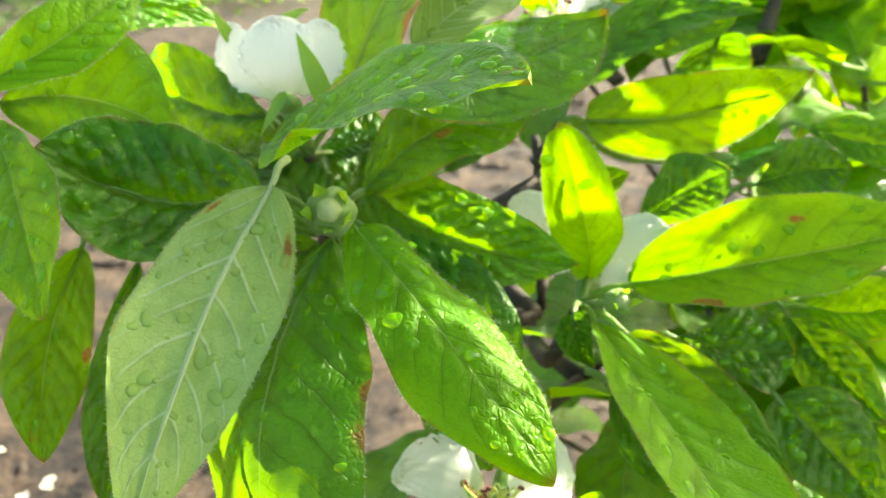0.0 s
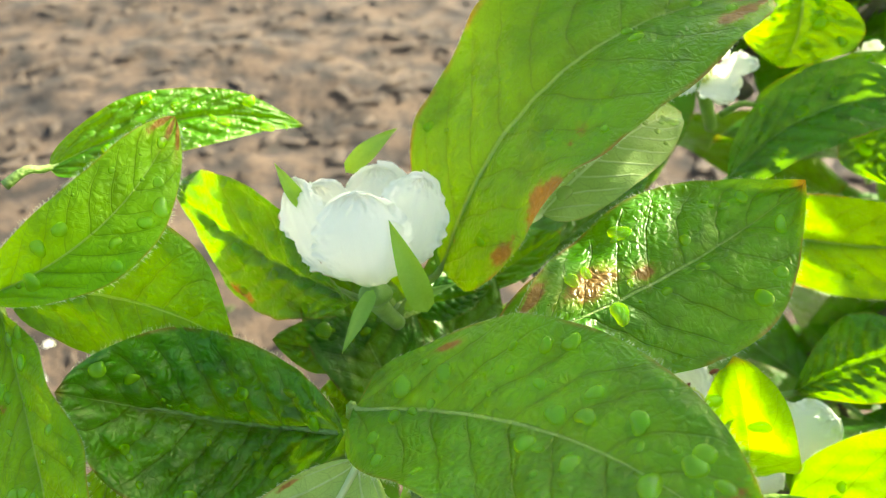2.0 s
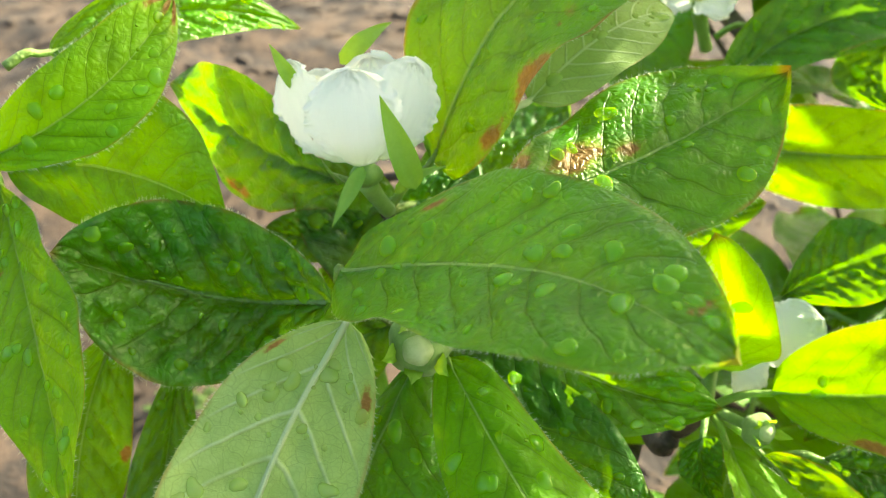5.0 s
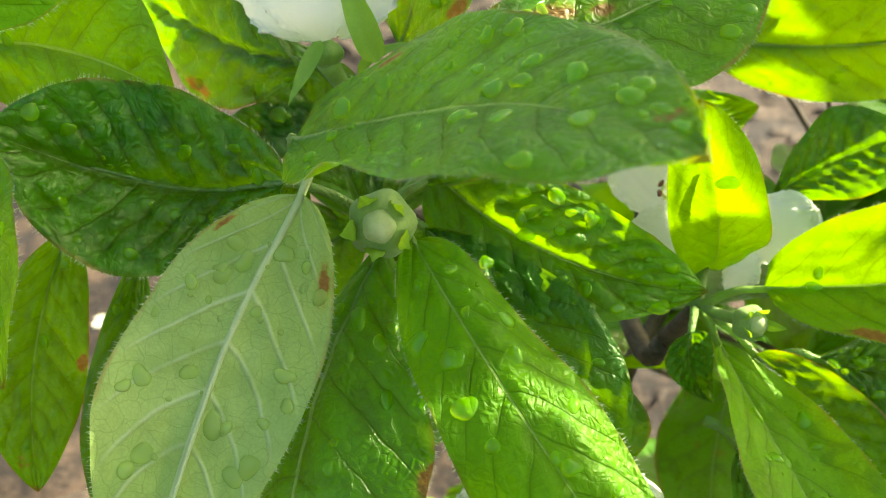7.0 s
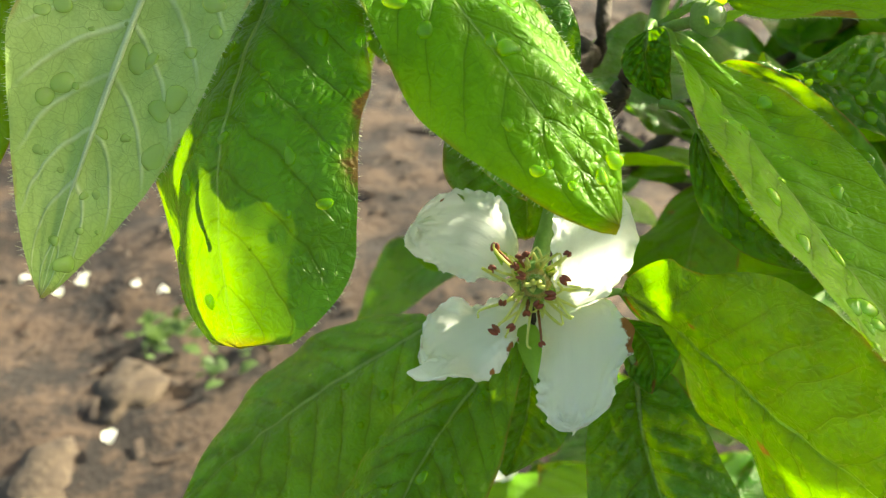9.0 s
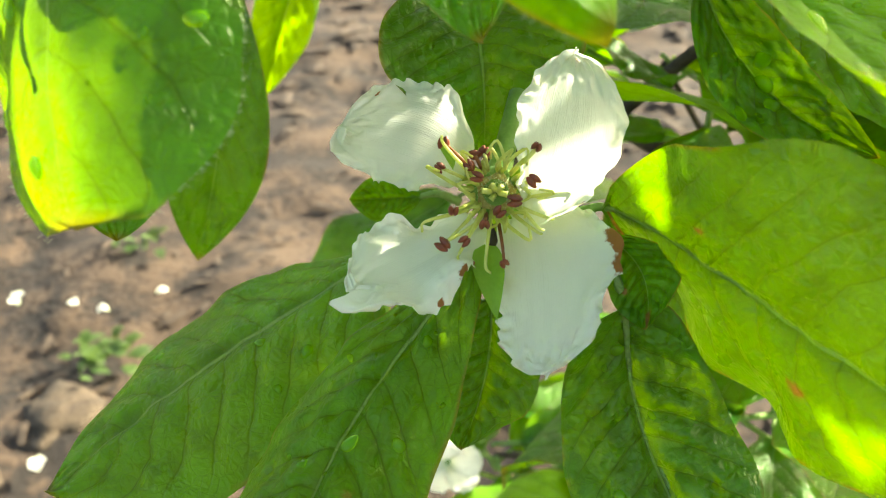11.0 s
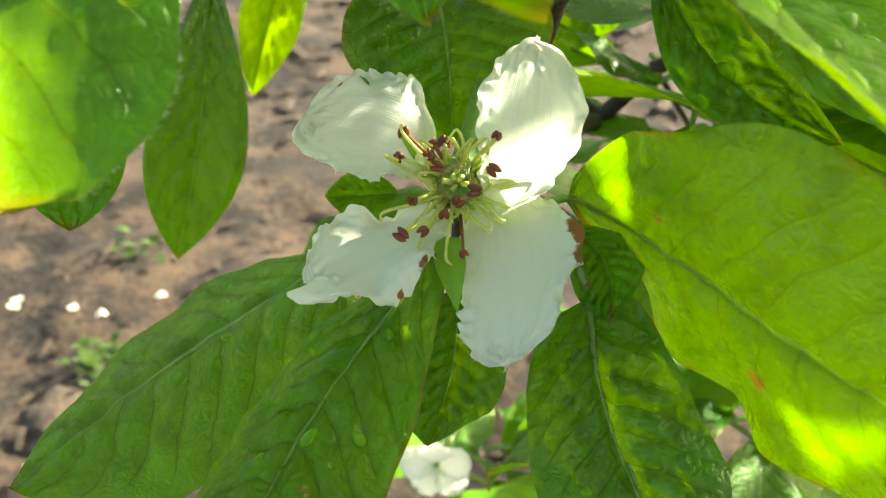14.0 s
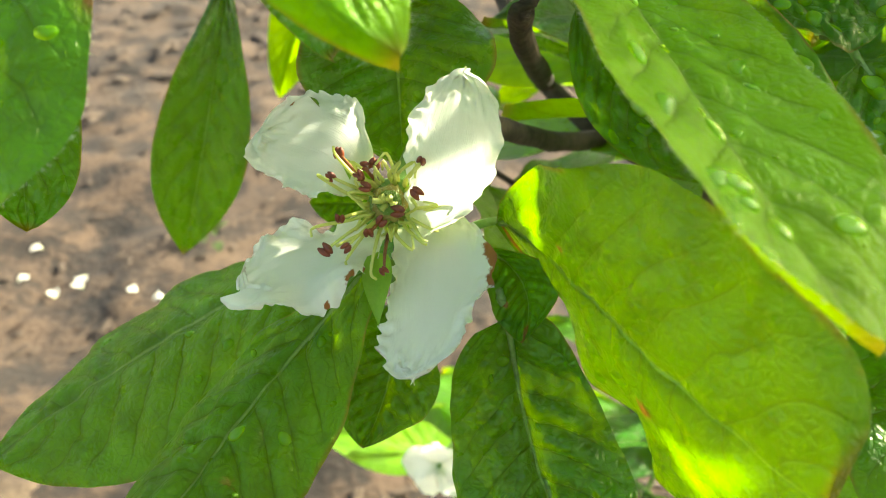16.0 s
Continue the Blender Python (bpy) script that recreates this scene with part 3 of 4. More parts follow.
for k, at in enumerate(((-0.354, 0.651, 0.0), (-0.310, 0.682, 0.0), (-0.443, 0.666, 0.0), (-0.325, 0.468, 0.0), (-0.503, 0.658, 0.0), (-0.387, 0.659, 0.0),
                        (-0.458, 0.640, 0.0), (-0.442, 0.657, 0.0), (-0.522, 0.710, 0.0))):
    fallen_petal(at, k + 3)


def weeds(places):
    rng = random.Random(6)
    verts, faces = [], []
    for at in places:
        for _ in range(16):
            w, ln = rng.uniform(0, 6.28), rng.uniform(0.010, 0.026)
            way = Vector((math.cos(w), math.sin(w), rng.uniform(0.4, 1.4))).normalized()
            across = way.cross(Vector((0, 0, 1))).normalized()
            p = Vector(at) + Vector((rng.gauss(0, 0.012), rng.gauss(0, 0.012), 0))
            k = len(verts)
            for t, h in ((0, 0.05), (0.35, 0.24), (0.7, 0.18), (1.0, 0.01)):
                q = p + way * ln * t - Vector((0, 0, ln * 0.45 * t * t))
                verts += [q - across * ln * h, q + across * ln * h]
            faces += [(k, k + 1, k + 3, k + 2), (k + 2, k + 3, k + 5, k + 4), (k + 4, k + 5, k + 7, k + 6)]
    ob = new("weeds", mesh_from("weeds", verts, faces, HERB, [(0.3, 0.3)] * len(verts)))
    return tagged(ob, "small green weeds sprouting from the soil", "weeds", kind="stuff")


weeds(((-0.341, 0.599, 0.0), (-0.268, 0.561, 0.0), (-0.250, 0.599, 0.0), (-0.327, 0.605, 0.0), (-0.366, 0.773, 0.0), (-0.335, 0.595, 0.0), (-1.498, 2.857, 0.0), (-0.906, 2.769, 0.0)))


def herbs(places, tall, material):
    """Low leafy herbs at the rim of the bare soil."""
    rng = random.Random(16)
    verts, faces = [], []
    for at in places:
        for _ in range(300):
            p = Vector(at) + Vector((rng.gauss(0, 0.15), rng.gauss(0, 0.15), rng.uniform(0.0, 0.34) * tall))
            w, ln = rng.uniform(0, 6.28), rng.uniform(0.03, 0.07)
            way = Vector((math.cos(w), math.sin(w), rng.uniform(-0.3, 0.9))).normalized()
            across = way.cross(Vector((0, 0, 1))).normalized()
            k = len(verts)
            for f, h in ((0, 0.04), (0.3, 0.2), (0.65, 0.17), (1.0, 0.01)):
                q = p + way * ln * f - Vector((0, 0, ln * 0.4 * f * f))
                verts += [q - across * ln * h, q + across * ln * h]
            faces += [(k, k + 1, k + 3, k + 2), (k + 2, k + 3, k + 5, k + 4), (k + 4, k + 5, k + 7, k + 6)]
    ob = new("herbs", mesh_from("herbs", verts, faces, material, [(0.3, 0.3)] * len(verts)))
    return tagged(ob, ("leafy dark green herbs at" if material is HERB else "leafy yellow-green herbs at") + " the rim of the bare soil", "herbs", kind="stuff")


herbs(((-2.373, 4.184, 0.0), (-2.196, 4.357, 0.0), (-2.007, 4.542, 0.0), (-1.647, 3.127, 0.0), (-1.806, 3.137, 0.0), (-1.620, 2.652, 0.0)), 1.0, HERB)
herbs(((-1.406, 4.368, 0.0), (-1.071, 3.965, 0.0), (-1.445, 3.759, 0.0)), 0.6, YOUNG)

# ---- branch ----
def branch(points, radii, label):
    pts = curve_through(points, 7)
    rr = [radii[0] + (radii[1] - radii[0]) * i / (len(pts) - 1) for i in range(len(pts))]
    rr = [r * (1 + 0.22 * noise.noise(p * 75)) for r, p in zip(rr, pts)]
    verts, faces = tube(pts, rr, 12, 0.3)
    return tagged(new("branch", mesh_from("branch", verts, faces, BARK)), label, "branch", "woody branches")


branch([(0.0308, 0.2866, 0.4807), (0.0322, 0.2771, 0.4677), (0.0312, 0.2507, 0.4324), (0.0096, 0.3444, 0.4135), (0.0189, 0.3347, 0.3941), (0.0310, 0.3248, 0.3788), (0.0480, 0.3200, 0.3659), (0.0745, 0.3172, 0.3506), (0.1047, 0.3203, 0.3228), (0.1474, 0.3054, 0.2224), (0.33, 0.5, 0.12), (0.35, 0.56, -0.02)],
       (0.0016, 0.0046), "dark brown woody branch with knots")
branch([(0.0512, 0.3179, 0.3629), (0.0665, 0.3219, 0.3763), (0.0786, 0.3239, 0.3866), (0.0989, 0.3331, 0.3953), (0.1298, 0.3493, 0.4089)], (0.0024, 0.0020), "thin dark brown side branch")
branch([(0.1255, 0.3778, 0.4845), (0.1318, 0.3890, 0.4966), (0.1411, 0.4105, 0.5174)], (0.004, 0.003), "grey-brown upright woody branch")
branch([(0.0698, 0.3858, 0.4740), (0.0607, 0.3992, 0.4840), (0.0943, 0.4058, 0.4871), (0.1269, 0.4224, 0.5014)], (0.003, 0.003), "grey-brown branch behind the leaves")

# ---- shoot with the round bud ----
shoot_a = shoot((-0.0210, 0.1963, 0.4861), [(-0.0243, 0.2136, 0.4711), (-0.0013, 0.2362, 0.4400), (0.0305, 0.2432, 0.4353)], "wet medlar shoot with drooping green leaves round a bud")
leaf(shoot_a, (-0.0341, 0.1867, 0.5009), (-0.0829, 0.1806, 0.5125), (0.2354, -0.7610, 0.6045), 0.0174, -0.0036, 0.541, -0.0130, DARK, drops=22, fold=0.221, root=0.554, hairs=420, pucker=0.002, seed=1, curl=-0.056, blunt=0.631, droop=-0.029, twist=-0.319)
leaf(shoot_a, (-0.0290, 0.1791, 0.5037), (-0.0497, 0.1253, 0.4496), (0.2416, -0.6598, 0.7115), 0.0160, 0.0040, 0.400, -0.0041, PALE, pucker=-0.0008, drops=34, big=0.0020, fold=0.246, label='pale grey-green felted leaf underside with raindrops', root=0.81, hairs=420, marks=((0.16, -0.85, 0.05), (0.1, 0.9, 0.03)), seed=2, curl=0.059, blunt=0.867, droop=-0.139, twist=0.151)
leaf(shoot_a, (-0.0189, 0.1888, 0.4868), (-0.0258, 0.1244, 0.4452), (-0.3870, -0.4882, 0.7822), 0.0215, 0.0036, 0.542, 0.0055, GREEN, drops=18, fold=-0.184, droop=0.45, root=0.804, blunt=0.3, hairs=420, marks=((0.52, -1, 0.05), (0.64, -1, 0.05)), pucker=0.0006, seed=3, curl=0.262, twist=-0.277)
leaf(shoot_a, (-0.0126, 0.1846, 0.4917), (0.0324, 0.1354, 0.4594), (0.1573, -0.4615, 0.8731), 0.0121, 0.0037, 0.606, 0.0108, YOUNG, drops=22, wave=0.6, root=0.307, hairs=420, pucker=0.0004, seed=4, fold=-0.098, curl=0.25, blunt=0.739, droop=0.008, twist=0.278)
leaf(shoot_a, (-0.0119, 0.1933, 0.4876), (0.0189, 0.1536, 0.4512), (-0.009, -0.679, 0.734), 0.0140, -0.0073, 0.58, 0.0009, DARK, drops=5, seed=5)
leaf(shoot_a, (-0.0121, 0.2041, 0.4936), (0.0395, 0.1904, 0.4789), (-0.2310, -0.5583, 0.7968), 0.0125, 0.0060, 0.409, 0.0041, GREEN, drops=20, fold=0.201, root=0.389, pucker=0.0012, seed=6, curl=0.055, blunt=0.747, droop=-0.008, twist=0.02)
leaf(shoot_a, (-0.0303, 0.1828, 0.5117), (0.0241, 0.1423, 0.5403), (-0.2584, -0.2116, 0.9426), 0.0171, -0.0060, 0.526, -0.0009, GREEN, drops=30, big=0.0020, fold=0.155, label='broad green leaf with many raindrops', root=0.316, hairs=420, pucker=0.0003, marks=((0.2, -0.75, 0.045),), stalked=False, seed=7, curl=-0.009, blunt=0.647, droop=0.45, twist=0.5)
leaf(shoot_a, (-0.0121, 0.1970, 0.4955), (0.0279, 0.2180, 0.5095), (-0.0478, -0.5637, 0.8246), 0.0143, -0.0044, 0.587, 0.0042, RUSTY, drops=4, marks=((0.5, 0.2, 0.06),), seed=8, fold=0.163, curl=0.048, blunt=0.755, droop=0.003, twist=-0.006, root=0.556)
leaf(shoot_a, (-0.1031, 0.1988, 0.5141), (-0.0696, 0.1473, 0.4871), (-0.3498, -0.6010, 0.7187), 0.0112, -0.0026, 0.606, 0.0020, YOUNG, drops=18, big=0.0018, hairs=420, pucker=0.0003, seed=16, fold=0.16, curl=0.05, blunt=0.773, droop=0.002, twist=-0.007, root=0.531)
leaf(shoot_a, (-0.0845, 0.1942, 0.4819), (-0.0894, 0.1634, 0.4382), (0.4569, -0.7627, 0.4578), 0.0103, 0.0038, 0.526, -0.0014, RUSTY, drops=5, marks=((0.5, -0.9, 0.05),), seed=17, fold=0.151, curl=0.05, blunt=0.793, droop=0.001, twist=-0.001, root=0.551)
leaf(shoot_a, (-0.0710, 0.1952, 0.4780), (-0.0745, 0.1605, 0.4271), (0.393, -0.773, 0.498), 0.0078, 0.0010, 0.61, -0.0018, DARK, drops=4, seed=18, fold=0.14)
leaf(shoot_a, (-0.0273, 0.1736, 0.4662), (-0.0328, 0.1524, 0.4216), (0.440, -0.830, 0.342), 0.0088, 0.0028, 0.72, -0.0007, DARK, drops=0, seed=43)
leaf(shoot_a, (-0.0396, 0.2114, 0.4791), (-0.0474, 0.2088, 0.4859), (0.628, -0.601, 0.493), 0.0057, 0.0018, 0.68, 0.0015, RUSTY, drops=1, seed=50)
leaf(shoot_a, (-0.0276, 0.2101, 0.4777), (-0.0526, 0.2345, 0.5073), (0.316, -0.584, 0.748), 0.0121, 0.0017, 0.51, 0.0003, DARK, drops=0, seed=53)
leaf(shoot_a, (-0.0232, 0.2111, 0.4772), (-0.0203, 0.2525, 0.5038), (0.193, -0.540, 0.820), 0.0112, 0.0024, 0.48, -0.0013, DARK, drops=0, seed=54)
leaf(shoot_a, (-0.0280, 0.2112, 0.4755), (-0.0701, 0.2138, 0.4443), (-0.240, -0.939, 0.245), 0.0131, 0.0006, 0.52, 0.0011, DARK, drops=0, seed=55)
leaf(shoot_a, (-0.0222, 0.2118, 0.4736), (-0.0080, 0.2260, 0.4397), (0.424, -0.885, -0.192), 0.0100, -0.0018, 0.54, 0.0002, DARK, drops=0, seed=56)

# ---- shoot behind the cupped blossom ----
shoot_b = shoot((-0.0319, 0.2256, 0.4952), [(-0.0316, 0.2387, 0.4780), (-0.0250, 0.2623, 0.4405), (0.0322, 0.2771, 0.4677)], "medlar shoot with rust-blotched leaves")
leaf(shoot_b, (-0.0050, 0.1918, 0.5203), (0.0476, 0.2306, 0.5303), (-0.0809, -0.5055, 0.8590), 0.0179, 0.0021, 0.559, -0.0013, RUSTY, drops=14, label='green leaf with rust-brown blotches and raindrops', hairs=420, marks=((0.28, -0.35, 0.11), (0.44, -0.15, 0.05), (0.12, -0.8, 0.09)), pucker=0.0008, seed=9, fold=-0.084, curl=0.127, blunt=0.908, droop=-0.01, twist=0.209, root=0.611)
leaf(shoot_b, (-0.0217, 0.2292, 0.5065), (0.0417, 0.2608, 0.5575), (-0.3530, -0.4686, 0.8098), 0.0240, -0.0062, 0.490, 0.0165, RUSTY, drops=8, root=0.335, hairs=420, marks=((0.3, 0.95, 0.08), (0.9, 0.6, 0.09), (0.15, 0.9, 0.06), (0.97, 0.2, 0.07)), seed=10, fold=0.162, curl=0.044, blunt=0.599, droop=0.031, twist=-0.079)
leaf(shoot_b, (-0.0012, 0.2264, 0.5237), (0.0277, 0.2577, 0.5311), (0.188, -0.389, 0.902), 0.0096, -0.0009, 0.44, 0.0062, PALE, drops=14, pucker=.0002, seed=11)
leaf(shoot_b, (-0.0366, 0.2129, 0.5106), (-0.0853, 0.2415, 0.5160), (-0.530, -0.836, 0.143), 0.0160, -0.0055, 0.62, -0.0016, DARK, drops=6, marks=((.6,-.8,.08),), pucker=.0012, seed=12, fold=0.03)
leaf(shoot_b, (-0.0365, 0.2257, 0.4934), (-0.0566, 0.2152, 0.4960), (0.416, -0.638, 0.648), 0.0061, -0.0030, 0.54, 0.0001, DARK, drops=5, seed=49)
leaf(shoot_b, (-0.0206, 0.2373, 0.4893), (0.0033, 0.2538, 0.5009), (-0.171, -0.393, 0.903), 0.0063, -0.0015, 0.65, -0.0011, GREEN, drops=0, seed=51)
leaf(shoot_b, (-0.0311, 0.2323, 0.4937), (-0.0118, 0.2372, 0.4964), (0.002, -0.490, 0.872), 0.0055, 0.0013, 0.49, 0.0015, DARK, drops=0, seed=52)
leaf(shoot_b, (-0.0151, 0.2754, 0.4720), (0.0059, 0.3035, 0.4872), (-0.167, -0.371, 0.914), 0.0105, -0.0009, 0.57, -0.0015, DARK, drops=0, seed=57)
leaf(shoot_b, (-0.0003, 0.2865, 0.4693), (0.0286, 0.3117, 0.4842), (-0.199, -0.320, 0.926), 0.0093, -0.0014, 0.57, -0.0013, DARK, drops=0, seed=58)

# ---- shoot at the open side ----
shoot_c = shoot((-0.1014, 0.1907, 0.5189), [(-0.1140, 0.1986, 0.5127), (-0.1552, 0.2216, 0.4859), (-0.24, 0.16, 0.47), (-0.40, 0.10, 0.25), (-0.48, 0.08, -0.02)], "medlar shoot with bright yellow-green leaves")
leaf(shoot_c, (-0.0988, 0.1905, 0.5241), (-0.0711, 0.2239, 0.5439), (0.2656, -0.7976, 0.5416), 0.0090, 0.0068, 0.506, 0.0099, YOUNG, drops=10, hairs=420, marks=((0.97, -0.7, 0.12), (0.97, 0.7, 0.12), (0.97, 0, 0.12)), pucker=0.0003, seed=13, fold=0.156, curl=0.045, blunt=0.693, droop=-0.005, twist=0.02, root=0.492)
leaf(shoot_c, (-0.0996, 0.1991, 0.5179), (-0.0566, 0.1992, 0.5085), (-0.1662, -0.9470, 0.2747), 0.0171, -0.0054, 0.619, 0.0017, GREEN, drops=2, pucker=0.0003, seed=14, fold=0.059, curl=0.039, blunt=0.809, droop=0.021, twist=0.014, root=0.55)
leaf(shoot_c, (-0.1028, 0.2264, 0.5293), (-0.0592, 0.2636, 0.5216), (0.6125, -0.5192, 0.5960), 0.0071, -0.0046, 0.412, 0.0066, GREEN, drops=14, seed=15, fold=0.14, curl=0.05, blunt=0.808, droop=0.012, twist=0.002, root=0.539)

# ---- shoot with the small bud ----
shoot_d = shoot((0.0419, 0.2119, 0.4564), [(0.0377, 0.2165, 0.4433), (0.0341, 0.2263, 0.4300), (0.0310, 0.3248, 0.3788)], "medlar shoot with glossy wet leaves and a small bud")
leaf(shoot_d, (0.0446, 0.2265, 0.4576), (0.0345, 0.2036, 0.5104), (0.0098, -0.9874, 0.1582), 0.0090, 0.0019, 0.643, 0.0113, YOUNG, drops=3, label='upright yellow-green young leaf with brown rim', hairs=420, pucker=0.0002, seed=19, fold=0.223, curl=0.027, blunt=0.481, droop=-0.005, twist=0.129, root=0.522)
leaf(shoot_d, (0.0551, 0.2121, 0.4630), (0.1330, 0.2078, 0.4827), (-0.2119, -0.4267, 0.8792), 0.0160, 0.0032, 0.461, 0.0033, YOUNG, drops=18, root=0.508, hairs=420, marks=((0.22, 0.9, 0.06), (0.55, -0.6, 0.04)), pucker=0.0004, seed=20, fold=0.321, curl=0.028, blunt=0.813, droop=-0.014, twist=0.011)
leaf(shoot_d, (0.0459, 0.1998, 0.4573), (0.0784, 0.1196, 0.4382), (-0.2326, 0.8362, 0.4966), 0.0158, 0.0015, 0.720, 0.0024, YOUNG, drops=26, root=0.2, hairs=420, pucker=0.0005, seed=21, fold=0.194, curl=-0.002, blunt=0.656, droop=-0.086, twist=0.069)
leaf(shoot_d, (0.0394, 0.1981, 0.4619), (0.0446, 0.1909, 0.4500), (-0.042, -0.863, 0.503), 0.0048, 0.0022, 0.30, -0.0000, DARK, drops=4, seed=22)
leaf(shoot_d, (0.0540, 0.2033, 0.4525), (0.0922, 0.1767, 0.4267), (-0.034, -0.721, 0.692), 0.0096, -0.0007, 0.48, -0.0031, RUSTY, drops=3, seed=23)
leaf(shoot_d, (0.0669, 0.2054, 0.4506), (0.0982, 0.2062, 0.4460), (0.138, -0.501, 0.854), 0.0130, 0.0004, 0.70, -0.0009, DARK, drops=26, pucker=0.0012, seed=24)
leaf(shoot_d, (0.1000, 0.2193, 0.4492), (0.1218, 0.1984, 0.4293), (-0.309, -0.806, 0.505), 0.0090, 0.0011, 0.50, -0.0004, DARK, drops=16, pucker=0.0012, seed=25)
leaf(shoot_d, (0.0923, 0.1970, 0.4377), (0.1138, 0.1750, 0.4200), (-0.041, -0.650, 0.759), 0.0133, -0.0011, 0.41, 0.0001, DARK, drops=30, pucker=0.0012, seed=26)
leaf(shoot_d, (0.1042, 0.2195, 0.4526), (0.1323, 0.2113, 0.4601), (-0.359, -0.507, 0.784), 0.0097, 0.0022, 0.55, -0.0015, YOUNG, drops=3, seed=27)
leaf(shoot_d, (0.0596, 0.2379, 0.4690), (0.0850, 0.2391, 0.4856), (-0.379, -0.679, 0.629), 0.0105, -0.0015, 0.64, 0.0005, DARK, drops=4, seed=28)
leaf(shoot_d, (0.0478, 0.1781, 0.4516), (0.0721, 0.1637, 0.4318), (-0.118, -0.866, 0.486), 0.0062, 0.0036, 0.46, -0.0021, DARK, drops=6, seed=46)
leaf(shoot_d, (0.0286, 0.2745, 0.4633), (0.0621, 0.2785, 0.4701), (-0.015, -0.824, 0.566), 0.0086, 0.0006, 0.49, -0.0025, GREEN, drops=0, seed=59)

# ---- shoot farther back ----
shoot_e = shoot((0.0389, 0.2780, 0.4879), [(0.0363, 0.2811, 0.4803), (0.0316, 0.2808, 0.4725)], "medlar shoot with wet dark leaves")
leaf(shoot_e, (0.0469, 0.2743, 0.4896), (0.1026, 0.2353, 0.5139), (-0.5925, -0.7958, 0.1256), 0.0127, 0.0049, 0.351, -0.0086, RUSTY, drops=12, hairs=420, pucker=0.0006, seed=29, fold=0.077, curl=0.062, blunt=0.699, droop=-0.004, twist=0.014, root=0.57)
leaf(shoot_e, (0.0452, 0.2814, 0.5009), (0.1024, 0.2861, 0.5207), (-0.239, -0.527, 0.815), 0.0115, -0.0109, 0.43, 0.0023, DARK, drops=10, seed=30)
leaf(shoot_e, (0.0992, 0.2633, 0.4718), (0.1252, 0.2573, 0.4790), (-0.339, -0.666, 0.664), 0.0108, -0.0017, 0.64, 0.0007, DARK, drops=3, seed=31)
leaf(shoot_e, (0.1190, 0.2833, 0.4841), (0.1525, 0.2687, 0.4804), (-0.196, -0.642, 0.741), 0.0089, 0.0007, 0.57, -0.0009, GREEN, drops=6, seed=32)
leaf(shoot_e, (0.0608, 0.3105, 0.5417), (0.0588, 0.3054, 0.5208), (-0.199, -0.947, 0.253), 0.0157, -0.0020, 0.47, 0.0002, RUSTY, drops=12, seed=33)
leaf(shoot_e, (0.0552, 0.3105, 0.5079), (0.1012, 0.3015, 0.5225), (-0.338, -0.680, 0.651), 0.0116, 0.0017, 0.53, -0.0015, DARK, drops=10, seed=34)
leaf(shoot_e, (0.0947, 0.3107, 0.5087), (0.0985, 0.3006, 0.4876), (-0.279, -0.885, 0.373), 0.0134, 0.0046, 0.42, 0.0002, DARK, drops=4, seed=35)

# ---- shoot of the open blossom ----
shoot_f = shoot((0.0198, 0.1737, 0.4058), [(0.0208, 0.1875, 0.4130), (0.0249, 0.2114, 0.4162), (0.0380, 0.2729, 0.3828), (0.0512, 0.3179, 0.3629)], "medlar shoot with broad dark leaves round a blossom")
leaf(shoot_f, (0.0378, 0.1746, 0.4164), (0.0785, 0.1240, 0.4103), (-0.6686, -0.7276, -0.1533), 0.0240, -0.0036, 0.545, 0.0013, DARK, drops=0, fold=0.002, root=0.447, marks=((0.6, 0.4, 0.03), (0.3, -0.3, 0.02), (0.02, 0.8, 0.04)), seed=36, curl=0.184, blunt=0.3, droop=0.319, twist=0.5)
leaf(shoot_f, (0.0356, 0.1654, 0.4170), (0.0433, 0.1580, 0.4050), (-0.1204, -0.8219, 0.5568), 0.0058, -0.0033, 0.603, -0.0021, RUSTY, drops=0, marks=((0.95, 0, 0.1), (0.6, 0.6, 0.05)), pucker=0.0005, seed=37, fold=0.156, curl=0.053, blunt=0.882, droop=0.004, twist=-0.001, root=0.55)
leaf(shoot_f, (0.0403, 0.1615, 0.4067), (0.0580, 0.1344, 0.3716), (-0.2272, -0.6368, 0.7368), 0.0144, 0.0047, 0.618, -0.0095, DARK, drops=5, big=0.0012, root=0.221, pucker=0.0014, seed=38, fold=0.048, curl=0.079, blunt=0.885, droop=0.012, twist=0.095)
leaf(shoot_f, (0.0162, 0.1663, 0.4101), (-0.0074, 0.1166, 0.3880), (-0.0886, -0.3947, 0.9145), 0.0149, 0.0069, 0.695, -0.0076, GREEN, drops=12, big=0.0014, root=0.251, pucker=0.0014, seed=39, fold=-0.342, curl=0.215, blunt=0.801, droop=-0.001, twist=-0.006)
leaf(shoot_f, (-0.0027, 0.1816, 0.3993), (-0.0579, 0.1500, 0.3699), (-0.2141, -0.1990, 0.9563), 0.0224, 0.0056, 0.555, -0.0023, GREEN, drops=4, big=0.0012, root=0.311, pucker=0.001, seed=40, fold=-0.155, curl=0.19, blunt=0.859, droop=0.084, twist=0.05)
leaf(shoot_f, (0.0196, 0.1700, 0.4005), (0.0152, 0.1588, 0.3762), (0.067, -0.910, 0.410), 0.0092, -0.0017, 0.50, -0.0010, DARK, drops=0, seed=41)
leaf(shoot_f, (0.0126, 0.2082, 0.4423), (0.0173, 0.1901, 0.4172), (0.1213, -0.7657, 0.6316), 0.0172, -0.0006, 0.460, 0.0077, DARK, drops=0, seed=42, fold=0.203, curl=0.026, blunt=0.772, droop=0, twist=-0.004, root=0.556)
